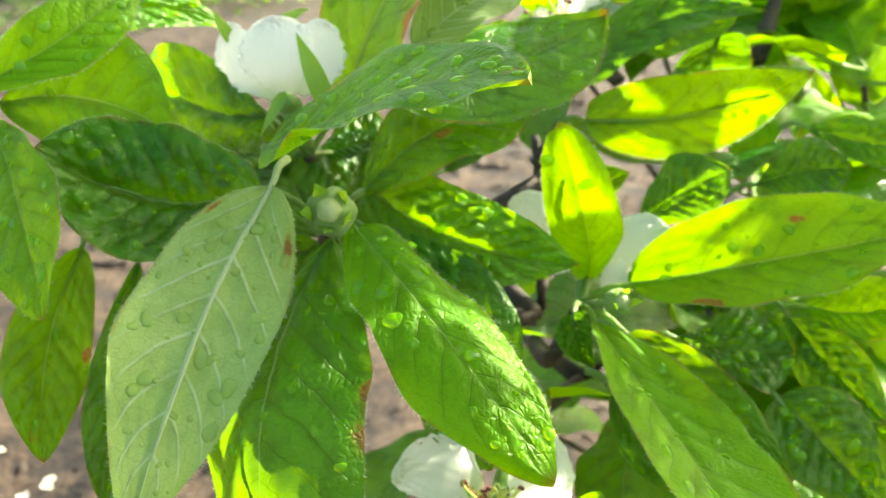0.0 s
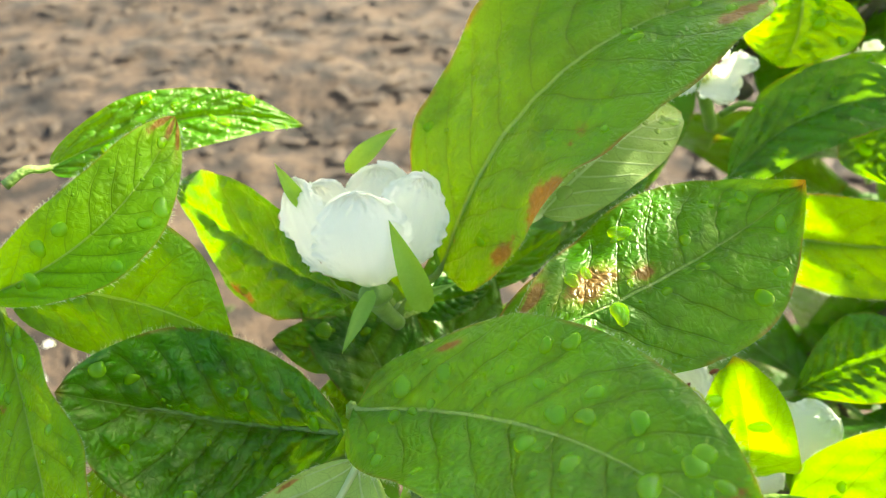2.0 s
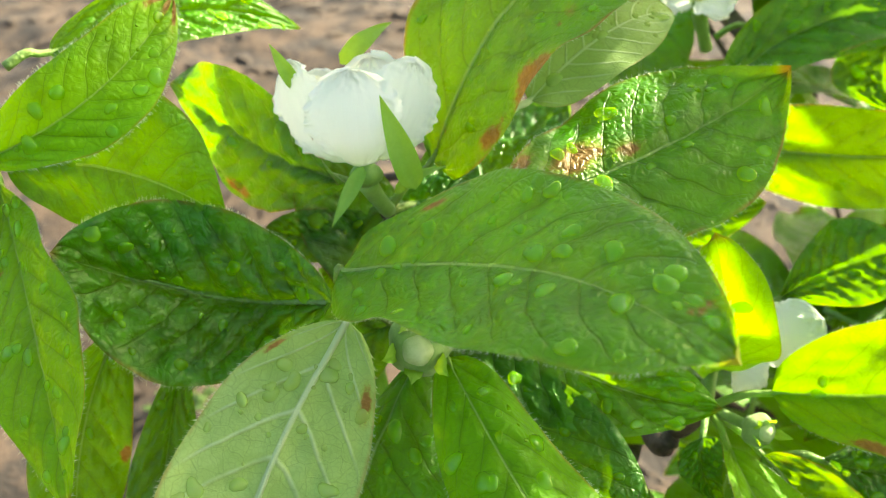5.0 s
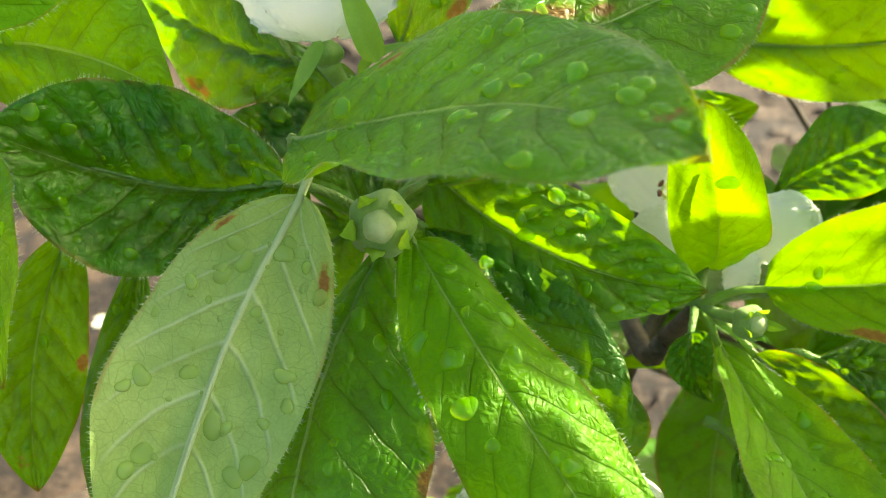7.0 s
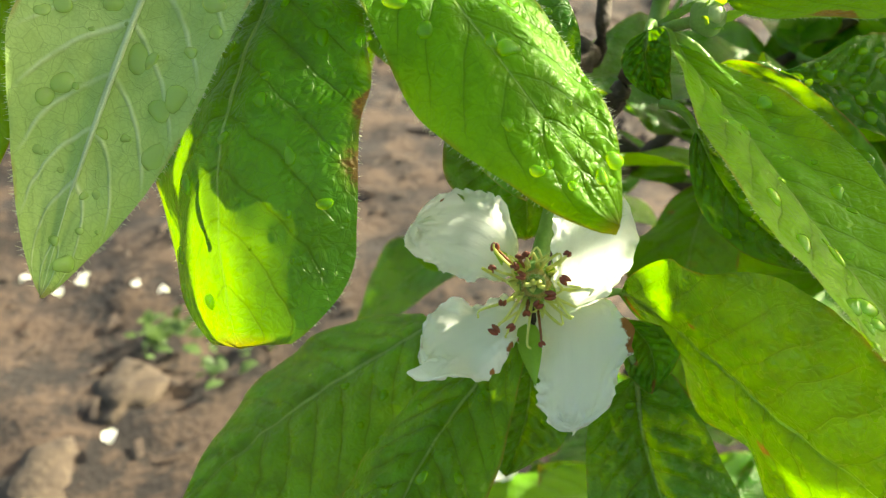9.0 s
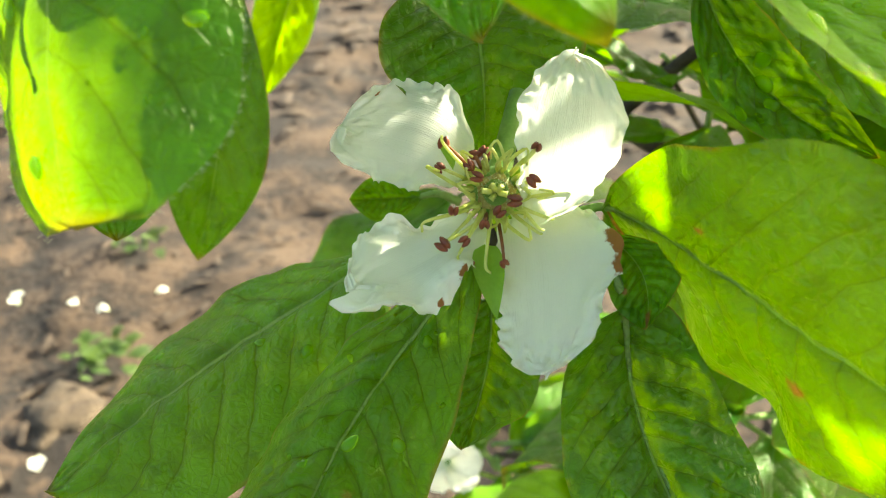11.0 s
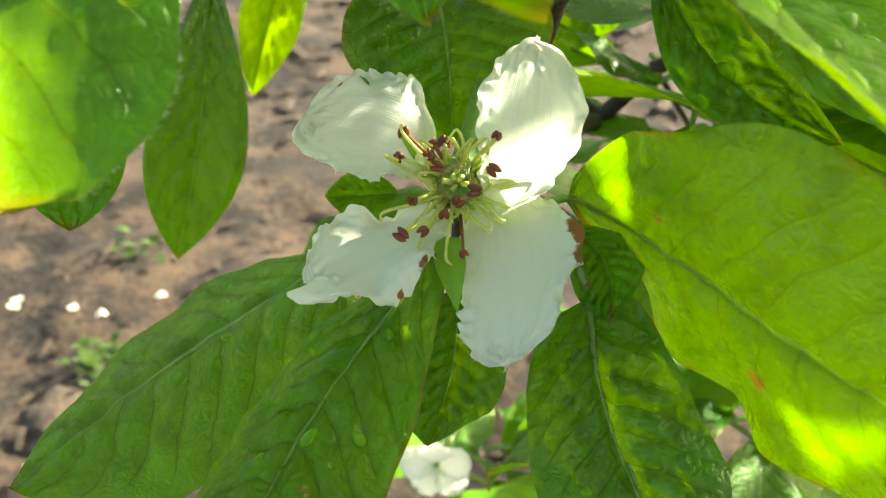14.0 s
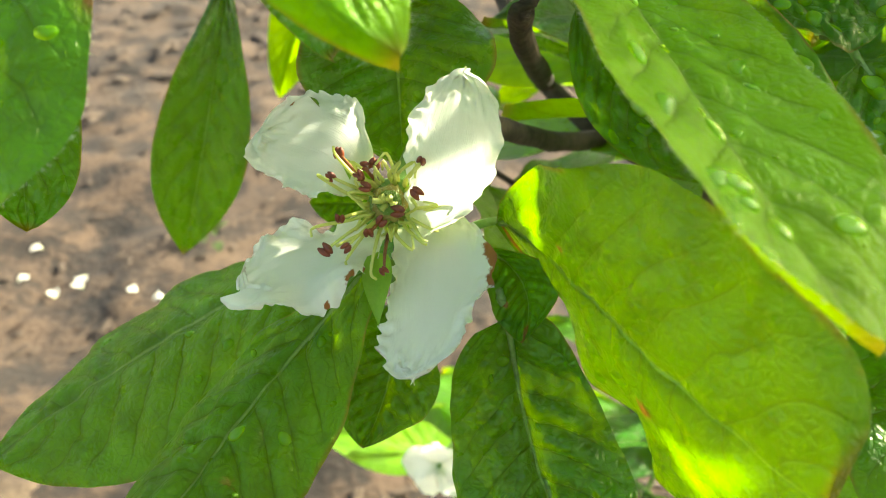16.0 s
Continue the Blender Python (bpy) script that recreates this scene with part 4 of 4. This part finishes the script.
leaf(shoot_f, (0.0008, 0.2277, 0.3859), (-0.0157, 0.2246, 0.3863), (0.172, -0.849, 0.500), 0.0055, 0.0000, 0.54, -0.0001, GREEN, drops=0, seed=48)

# ---- hanging shoot ----
shoot_g = shoot((-0.0614, 0.3474, 0.4270), [(-0.0165, 0.3574, 0.4271), (0.0301, 0.2419, 0.4370)], "medlar shoot with hanging leaves")
leaf(shoot_g, (-0.0585, 0.2916, 0.4259), (-0.0638, 0.2430, 0.3543), (0.3042, -0.8639, 0.4015), 0.0125, -0.0033, 0.678, 0.0156, DARK, drops=0, seed=44, fold=0.323, curl=0.008, blunt=0.945, droop=-0.03, twist=-0.002, root=0.671)
leaf(shoot_g, (-0.0553, 0.3661, 0.4068), (-0.0715, 0.3442, 0.3584), (0.2453, -0.9138, 0.3238), 0.0112, 0.0011, 0.455, -0.0007, YOUNG, drops=0, seed=45, fold=0.16, curl=0.05, blunt=0.809, droop=-0.001, twist=0, root=0.55)
leaf(shoot_g, (0.0615, 0.3443, 0.4094), (0.0429, 0.3371, 0.3815), (-0.088, -0.949, 0.302), 0.0091, -0.0008, 0.47, -0.0002, DARK, drops=0, seed=47)


# ---- buds ----
def bud(centre, axis, radius, foot, label, seed):
    """A felted, ribbed cup, closed by pale petal tips, with five pointed sepals on its rim."""
    c, ax = Vector(centre), Vector(axis).normalized()
    verts, faces = ball(c - ax * radius * 0.1, ax, radius, radius * 1.6, 30, 13, 0.06, 0.55)
    stalk, sf = tube(curve_through([c - ax * radius * 0.8, c.lerp(Vector(foot), 0.6), foot], 4), [radius * 0.34] * 9, 8)
    k = len(verts)
    ob = new("medlar_bud", mesh_from("medlar_bud", list(verts) + stalk, list(faces) + [tuple(q + k for q in f) for f in sf], BUD))
    tagged(ob, label, "flower bud", "buds")
    verts, faces = ball(c + ax * radius * 0.62, ax, radius * 0.5, radius * 0.62, 20, 8, 0.05, 0.7)
    part("petal_tip", mesh_from("petal_tip", verts, faces, TIP), ob, "pale greenish-white folded petal tips")
    a = ax.cross(Vector((0.1, 0.2, 0.97))).normalized()
    b = ax.cross(a)
    for i in range(5):
        w = 2 * math.pi * (i + 0.2 * seed) / 5
        out = a * math.cos(w) + b * math.sin(w)
        reach = (1.15, 0.75, 1.4, 0.8, 1.05)[i]
        rim = c + out * radius * 0.80 + ax * radius * 0.45
        sepal(ob, rim - out * radius * 0.1 - ax * radius * 0.25, rim + out * radius * reach * 0.22 + ax * radius * reach * 0.85, out - ax * 0.5, radius * 0.30, -radius * 0.12, 0.15, i + seed)
    return ob


bud((-0.0173, 0.1824, 0.4960), (0.1, -0.80, 0.45), 0.0058, (-0.0210, 0.1963, 0.4861), "round pale-green felted medlar flower bud", 1)
bud((0.0506, 0.1993, 0.4642), (0.35, -0.7, 0.5), 0.0036, (0.0434, 0.2118, 0.4565), "small white-tipped medlar flower bud with spiky sepals", 2)


# ---- blossoms ----
def blossom(label, centre, axis, foot, radius=0.0042):
    c, ax = Vector(centre), Vector(axis).normalized()
    verts, faces = ball(c - ax * radius * 0.55, ax, radius, radius * 1.5, 18, 9, 0.04, 0.7)
    stalk, sf = tube(curve_through([c - ax * radius, c.lerp(Vector(foot), 0.5) - ax * radius * 0.6, foot], 4), [0.0022, 0.0021, 0.0020, 0.0019, 0.0018, 0.0018, 0.0018, 0.0018, 0.0018], 10)
    k = len(verts)
    ob = new("medlar_flower", mesh_from("medlar_flower", list(verts) + stalk, list(faces) + [tuple(q + k for q in f) for f in sf], STEM))
    return tagged(ob, label, "flower", "medlar blossoms")


# the open blossom
C1, AX1 = Vector((0.0201, 0.1701, 0.4210)), Vector((0.10, -0.86, 0.50))
flower = blossom("open white medlar flower with four crumpled petals and rust-red stamens", C1, AX1, (0.0231, 0.1905, 0.4284))
petal(flower, (0.0157, 0.1692, 0.4248), (-0.0055, 0.1808, 0.4261), (-0.137, -0.707, 0.694), 0.0094, -0.0027, 0.0033, 0.55, 0.16, seed=11, marks=((.85,.8,.02),))
petal(flower, (0.0254, 0.1664, 0.4171), (0.0312, 0.1783, 0.4404), (-0.298, -0.877, 0.376), 0.0081, 0.0019, 0.0031, 0.60, 0.16, seed=12)
petal(flower, (0.0194, 0.1688, 0.4158), (-0.0001, 0.1556, 0.4120), (0.144, -0.278, 0.950), 0.0094, -0.0016, 0.0012, 0.64, 0.13, seed=13, wave=.9, lobes=((-.72,.2,.40),(-.35,.13,-.22)), marks=((.35,-.95,.05),(.2,-.95,.05),(.55,-.95,.03)))
petal(flower, (0.0255, 0.1751, 0.4166), (0.0284, 0.1471, 0.4045), (-0.459, -0.501, 0.734), 0.0099, 0.0000, -0.0032, 0.51, 0.12, seed=14, bumps=((.46,-1,.12,.12),(.70,-1,.09,-.20)), marks=((.42,-.97,.07),(.52,-.97,.07),(.95,.1,.02)))
verts, faces = ball(C1 - AX1 * 0.0002, AX1, 0.0030, 0.0016, 18, 7, 0.10, 0.6)
part("disc", mesh_from("disc", verts, faces, DISC), flower, "yellow-green nectar disc")
stamens(flower, C1, AX1, 34, 0.0034, 0.0056, 0.75, 5, 0.0)
for i, tip in enumerate(((0.0168, 0.1690, 0.4280), (0.0182, 0.1697, 0.4280), (0.0162, 0.1678, 0.4268), (0.0174, 0.1667, 0.4255), (0.0119, 0.1668, 0.4269), (0.0121, 0.1711, 0.4288), (0.0260, 0.1687, 0.4297), (0.0257, 0.1660, 0.4256),
                         (0.0209, 0.1622, 0.4223), (0.0161, 0.1588, 0.4193), (0.0130, 0.1582, 0.4189), (0.0142, 0.1626, 0.4220), (0.0231, 0.1640, 0.4232), (0.0188, 0.1620, 0.4202), (0.0219, 0.1583, 0.4160))):
    stamen_to(flower, C1, AX1, tip, 70 + i, i in (0, 2, 5, 13, 14))
for i, (x, z, r) in enumerate(((-1.0, 0.10, 1.25), (-0.5, 0.75, 0.8), (0.45, 0.8, 0.7), (1.0, -0.2, 0.8), (-0.55, -0.75, 0.9))):
    out = Vector((x, 0.0, z)) * r
    pts = curve_through([C1 + out * 0.0006, C1 + AX1 * 0.0024 + out * 0.0011, C1 + AX1 * 0.0028 + out * 0.0019], 4)
    verts, faces = tube(pts, [0.00046] * (len(pts) - 1) + [0.0006], 7)
    part("style", mesh_from("style", verts, faces, FILAMENT), flower)
rng = random.Random(12)
hv, hf = [], []
for i in range(260):
    w, r = rng.uniform(0, 6.28), 0.0030 * rng.random() ** 0.5
    p = C1 + Vector((math.cos(w) * r, 0, math.sin(w) * r)) + AX1 * 0.0006
    q = p + AX1 * rng.uniform(0.0006, 0.0018) + Vector((rng.gauss(0, 0.0005), 0, rng.gauss(0, 0.0005)))
    hv += [p - Vector((0.00005, 0, 0)), p + Vector((0.00005, 0, 0)), q]
    hf.append((3 * i, 3 * i + 1, 3 * i + 2))
part("disc_hairs", mesh_from("disc_hairs", hv, hf, HAIR), flower, "pale woolly hairs on the disc", "stuff")
sepal(flower, (0.0186, 0.1667, 0.4136), (0.0211, 0.1560, 0.4069), (0.1, -0.9, 0.4), 0.0024, 0.0008, 0.1, 9)
for i, (a, b) in enumerate((((0.3, 0, 0.2), (0.9, 0.1, 0.5)), ((-0.3, 0, 0.1), (-0.7, 0.1, 0.6)), ((0, 0, -0.3), (0.2, 0.2, -0.9)), ((0.2, 0, -0.2), (0.9, 0.3, -0.5)))):
    sepal(flower, C1 - AX1 * 0.002 + Vector(a) * 0.006, C1 - AX1 * 0.003 + Vector(b) * 0.013, (0.1, -0.8, 0.5), 0.0016, 0.001, 0.1, i)

# the cupped blossom
C2 = Vector((-0.0349, 0.2197, 0.5103))
flower = blossom("half-open white medlar flower seen from the side", C2, (-0.1, 0.35, 0.93), (-0.0319, 0.2256, 0.4952), 0.0036)
petal(flower, (-0.0350, 0.2179, 0.5113), (-0.0373, 0.2224, 0.5308), (0.0, -0.85, 0.5), 0.0100, 0.0045, 0.0, 0.55, -0.25, 21, 0.3)
petal(flower, (-0.0393, 0.2207, 0.5102), (-0.0533, 0.2315, 0.5271), (-0.5, -0.7, 0.4), 0.0070, 0.003, -0.001, 0.60, -0.15, 22, 0.4)
petal(flower, (-0.0326, 0.2226, 0.5101), (-0.0266, 0.2366, 0.5266), (0.5, -0.7, 0.4), 0.0078, 0.002, 0.001, 0.58, -0.15, 23, 0.5)
petal(flower, (-0.0363, 0.2277, 0.5084), (-0.0380, 0.2441, 0.5242), (0.0, -0.7, 0.6), 0.0088, -0.002, 0.0, 0.60, -0.1, 24, 0.5)
petal(flower, (-0.0397, 0.2266, 0.5082), (-0.0525, 0.2421, 0.5194), (-0.3, -0.6, 0.6), 0.0070, -0.002, 0.0, 0.60, -0.1, 25, 0.5)
stamens(flower, C2 + Vector((0, 0.002, 0.003)), (-0.1, 0.25, 0.95), 12, 0.002, 0.0075, 0.35, 8)
sepal(flower, (-0.0229, 0.2127, 0.5096), (-0.0305, 0.2183, 0.5276), (0.2, -0.8, 0.5), 0.0028, 0.001, 0.1, 3)
sepal(flower, (-0.0505, 0.2283, 0.5228), (-0.0560, 0.2302, 0.5320), (0.3, -0.8, 0.4), 0.0016, 0.001, 0.1, 4)
sepal(flower, (-0.0460, 0.2469, 0.5202), (-0.0353, 0.2558, 0.5271), (0.0, -0.8, 0.5), 0.0022, 0.003, 0.1, 5)
sepal(flower, (-0.0338, 0.2145, 0.5131), (-0.0389, 0.2049, 0.5042), (0.0, -0.8, 0.5), 0.0016, 0.0005, 0.1, 6)
sepal(flower, (-0.0289, 0.2198, 0.5039), (-0.0179, 0.2229, 0.5094), (0.0, -0.6, 0.7), 0.0014, 0.003, 0.1, 7)
# it stands a little nearer the broad leaf than its cup was laid out
flower.matrix_basis = Matrix.Translation((0.0024, -0.0072, 0.0046)) @ Matrix.Translation(C2) @ Matrix.Scale(0.945, 4) @ Matrix.Translation(-C2)

# the blossom half hidden by the upright leaf
C3 = Vector((0.0451, 0.2284, 0.4634))
flower = blossom("white medlar flower half hidden behind a leaf", C3, (0.0, -0.3, 0.9), (0.0419, 0.2119, 0.4564), 0.0035)
petal(flower, (0.0429, 0.2307, 0.4633), (0.0242, 0.2448, 0.4753), (0.1, -0.8, 0.5), 0.0075, 0.001, 0.0, 0.6, 0.1, 31)
petal(flower, (0.0489, 0.2252, 0.4621), (0.0659, 0.2257, 0.4736), (0.0, -0.8, 0.5), 0.0080, 0.001, 0.0, 0.6, 0.1, 32)
petal(flower, (0.0427, 0.2275, 0.4611), (0.0291, 0.2300, 0.4654), (0.0, -0.8, 0.5), 0.0060, 0.001, 0.0, 0.6, 0.1, 34)
petal(flower, (0.0486, 0.2219, 0.4620), (0.0542, 0.2155, 0.4615), (0.0, -0.8, 0.5), 0.0050, 0.001, 0.0, 0.6, 0.1, 35)
stamens(flower, C3 + Vector((-0.006, 0, 0.008)), (-0.3, -0.2, 0.9), 10, 0.002, 0.006, 0.5, 9)

# the blossom farther back
C4 = Vector((0.0406, 0.3092, 0.5152))
flower = blossom("white medlar flower with spread petals among dark leaves", C4, (0.0, 0.2, 0.95), (0.0444, 0.3097, 0.5004), 0.003)
petal(flower, (0.0407, 0.3091, 0.5149), (0.0524, 0.3051, 0.5222), (0.1, -0.4, 0.9), 0.0055, 0.001, 0.0, 0.6, 0.1, 41)
petal(flower, (0.0400, 0.3072, 0.5155), (0.0465, 0.2977, 0.5157), (0.0, -0.5, 0.85), 0.0060, 0.001, 0.0, 0.6, 0.1, 42)
petal(flower, (0.0396, 0.3112, 0.5145), (0.0458, 0.3225, 0.5196), (0.0, -0.8, 0.5), 0.0045, 0.001, 0.0, 0.6, 0.1, 43)
petal(flower, (0.0390, 0.3094, 0.5151), (0.0304, 0.3064, 0.5154), (0.0, -0.5, 0.8), 0.0050, 0.001, 0.0, 0.6, 0.1, 44)
stamens(flower, C4, (-0.5, 0.1, 0.85), 12, 0.002, 0.009, 0.6, 10)

# a blossom low down behind
C5 = Vector((-0.0006, 0.2849, 0.2351))
flower = blossom("white medlar flower low among the leaves", C5, (0.0, -0.8, 0.5), (0.0050, 0.3086, 0.2295), 0.003)
for i in range(5):
    w = 2 * math.pi * i / 5 + 0.4
    petal(flower, C5, C5 + Vector((math.cos(w), -0.2, math.sin(w))) * 0.014, (0.0, -0.85, 0.5), 0.0065, 0.001, 0.0, 0.6, 0.1, 51 + i)


# ---- the rest of the shrub, behind ----
FILL = []
for i in range(6):
    rng = random.Random(100 + i)
    blade = Blade((0, 0, 0), (0.07 + 0.012 * (i % 3), 0, 0), (0, 0, 1), 0.017 + 0.002 * (i % 2), rng.uniform(-0.003, 0.003), 0.5, rng.uniform(0.002, 0.008), rng.uniform(0.1, 0.3), 0.5, 0.1, i + 60, 0.8, 0.0005, 0.3)
    nu, nv = 22, 11
    vv = [blade.place(a / (nu - 1), 2 * b / (nv - 1) - 1) for a in range(nu) for b in range(nv)]
    uu = [(a / (nu - 1), b / (nv - 1)) for a in range(nu) for b in range(nv)]
    ff = grid_faces(nu, nv)
    tv, tf = tube([(-0.014, 0, -0.002), (0, 0, -0.0008), (0.03, 0, blade.place(0.4, 0).z - 0.0008)], [0.0011, 0.001, 0.0005], 6)
    k = len(vv)
    FILL.append(mesh_from("leaf", vv + tv, ff + [tuple(q + k for q in f) for f in tf], (GREEN, DARK, YOUNG, DARK, RUSTY, GREEN)[i], uu + [(0.3, 0.5)] * len(tv)))


def spray(at, count, seed, spread):
    """Which leaf meshes a shoot carries, and how they lie."""
    rng = random.Random(seed)
    c = Vector(at)
    rows = []
    for i in range(count):
        w = 2.4 * i + rng.uniform(-0.4, 0.4)
        way = Vector((math.cos(w), math.sin(w), rng.uniform(-spread, spread)))
        turn = way.to_track_quat("X", "Z").to_matrix().to_4x4()
        k = rng.uniform(0.75, 1.1)
        rows.append((rng.randrange(6), Matrix.Translation(c + way.normalized() * 0.012 + Vector((0, 0, rng.uniform(-0.015, 0.01)))) @ turn
                     @ Matrix.Rotation(rng.uniform(-0.5, 0.5), 4, "X") @ Matrix.Diagonal((k, k, k, 1))))
    return rows


def filler(at, root, count, seed, spread=0.55, label="medlar shoot with green leaves behind", group="leafy shoots behind"):
    c = Vector(at)
    ob = new("medlar_shoot")
    tagged(ob, label, "shrub shoot", group)
    sag = Vector((0.02 * math.sin(seed), 0.02 * math.cos(seed), 0))
    pts = curve_through([c, c.lerp(Vector(root), 0.5) + sag, Vector(root)], 5)
    verts, faces = tube(pts, [0.0012 + 0.0014 * i / len(pts) for i in range(len(pts))], 7, 0.2)
    part("stem", mesh_from("stem", verts, faces, BARK), ob, "grey-brown woody stem")
    for k, m in spray(at, count, seed, spread):
        part("leaf", FILL[k], ob).matrix_local = m
    return ob


ROOT = (0.35, 0.56, -0.02)
for k, (at, count) in enumerate((
        ((0.1319, 0.3844, 0.4368), 8), ((0.1655, 0.3632, 0.4774), 8), ((0.1700, 0.3605, 0.4079), 8), ((0.1191, 0.4426, 0.4878), 8), ((0.1808, 0.4679, 0.4876), 8), ((0.2017, 0.3915, 0.4335), 8),
        ((0.1002, 0.3102, 0.4009), 7), ((0.1363, 0.2580, 0.3753), 8), ((0.0781, 0.2977, 0.3720), 6), ((0.1591, 0.2885, 0.3985), 8),
        ((0.0152, 0.3424, 0.1780), 7), ((0.1134, 0.2806, 0.2741), 8), ((0.0735, 0.3607, 0.3670), 6), ((0.1334, 0.3405, 0.2918), 8), ((0.0823, 0.3203, 0.1899), 8),
        ((0.0413, 0.4319, 0.4889), 8), ((0.0089, 0.3310, 0.3435), 5), ((0.1294, 0.4363, 0.4903), 8), ((0.0944, 0.4773, 0.4875), 7))):
    filler(at, ROOT, count, 200 + k)

# the overhanging top of the shrub, towards the sun: unseen, added to dapple the shoots below with shade
TOP = (0.50, 0.46, 0.66)
branch([TOP, (0.50, 0.55, 0.50), (0.44, 0.62, 0.25), (0.40, 0.62, -0.02)], (0.004, 0.009), "grey-brown main stem of the shrub")
for at, count, seed in (
        ((0.264, 0.335, 0.545), 5, 663),
        ((0.236, 0.426, 0.697), 6, 586),
        ((0.1, 0.267, 0.591), 6, 761),
        ((0.262, 0.357, 0.576), 5, 798),
        ((0.289, 0.447, 0.705), 4, 601),
        ((0.301, 0.259, 0.586), 6, 814),
        ((0.333, 0.383, 0.576), 7, 712),
        ((0.157, 0.368, 0.706), 4, 732),
        ((0.197, 0.444, 0.557), 5, 570),
        ((0.213, 0.494, 0.587), 6, 846),
        ((0.41, 0.35, 0.661), 7, 858),
        ((0.336, 0.361, 0.632), 4, 766),
        ((0.364, 0.363, 0.601), 2, 696),
        ((0.223, 0.238, 0.542), 3, 750),
        ((0.285, 0.248, 0.569), 4, 812),
        ((0.363, 0.346, 0.661), 6, 655),
        ((0.321, 0.699, 0.717), 6, 762)):
    filler(at, TOP, count, seed, 0.6, "overhanging medlar shoot with green leaves", "overhanging shoots")
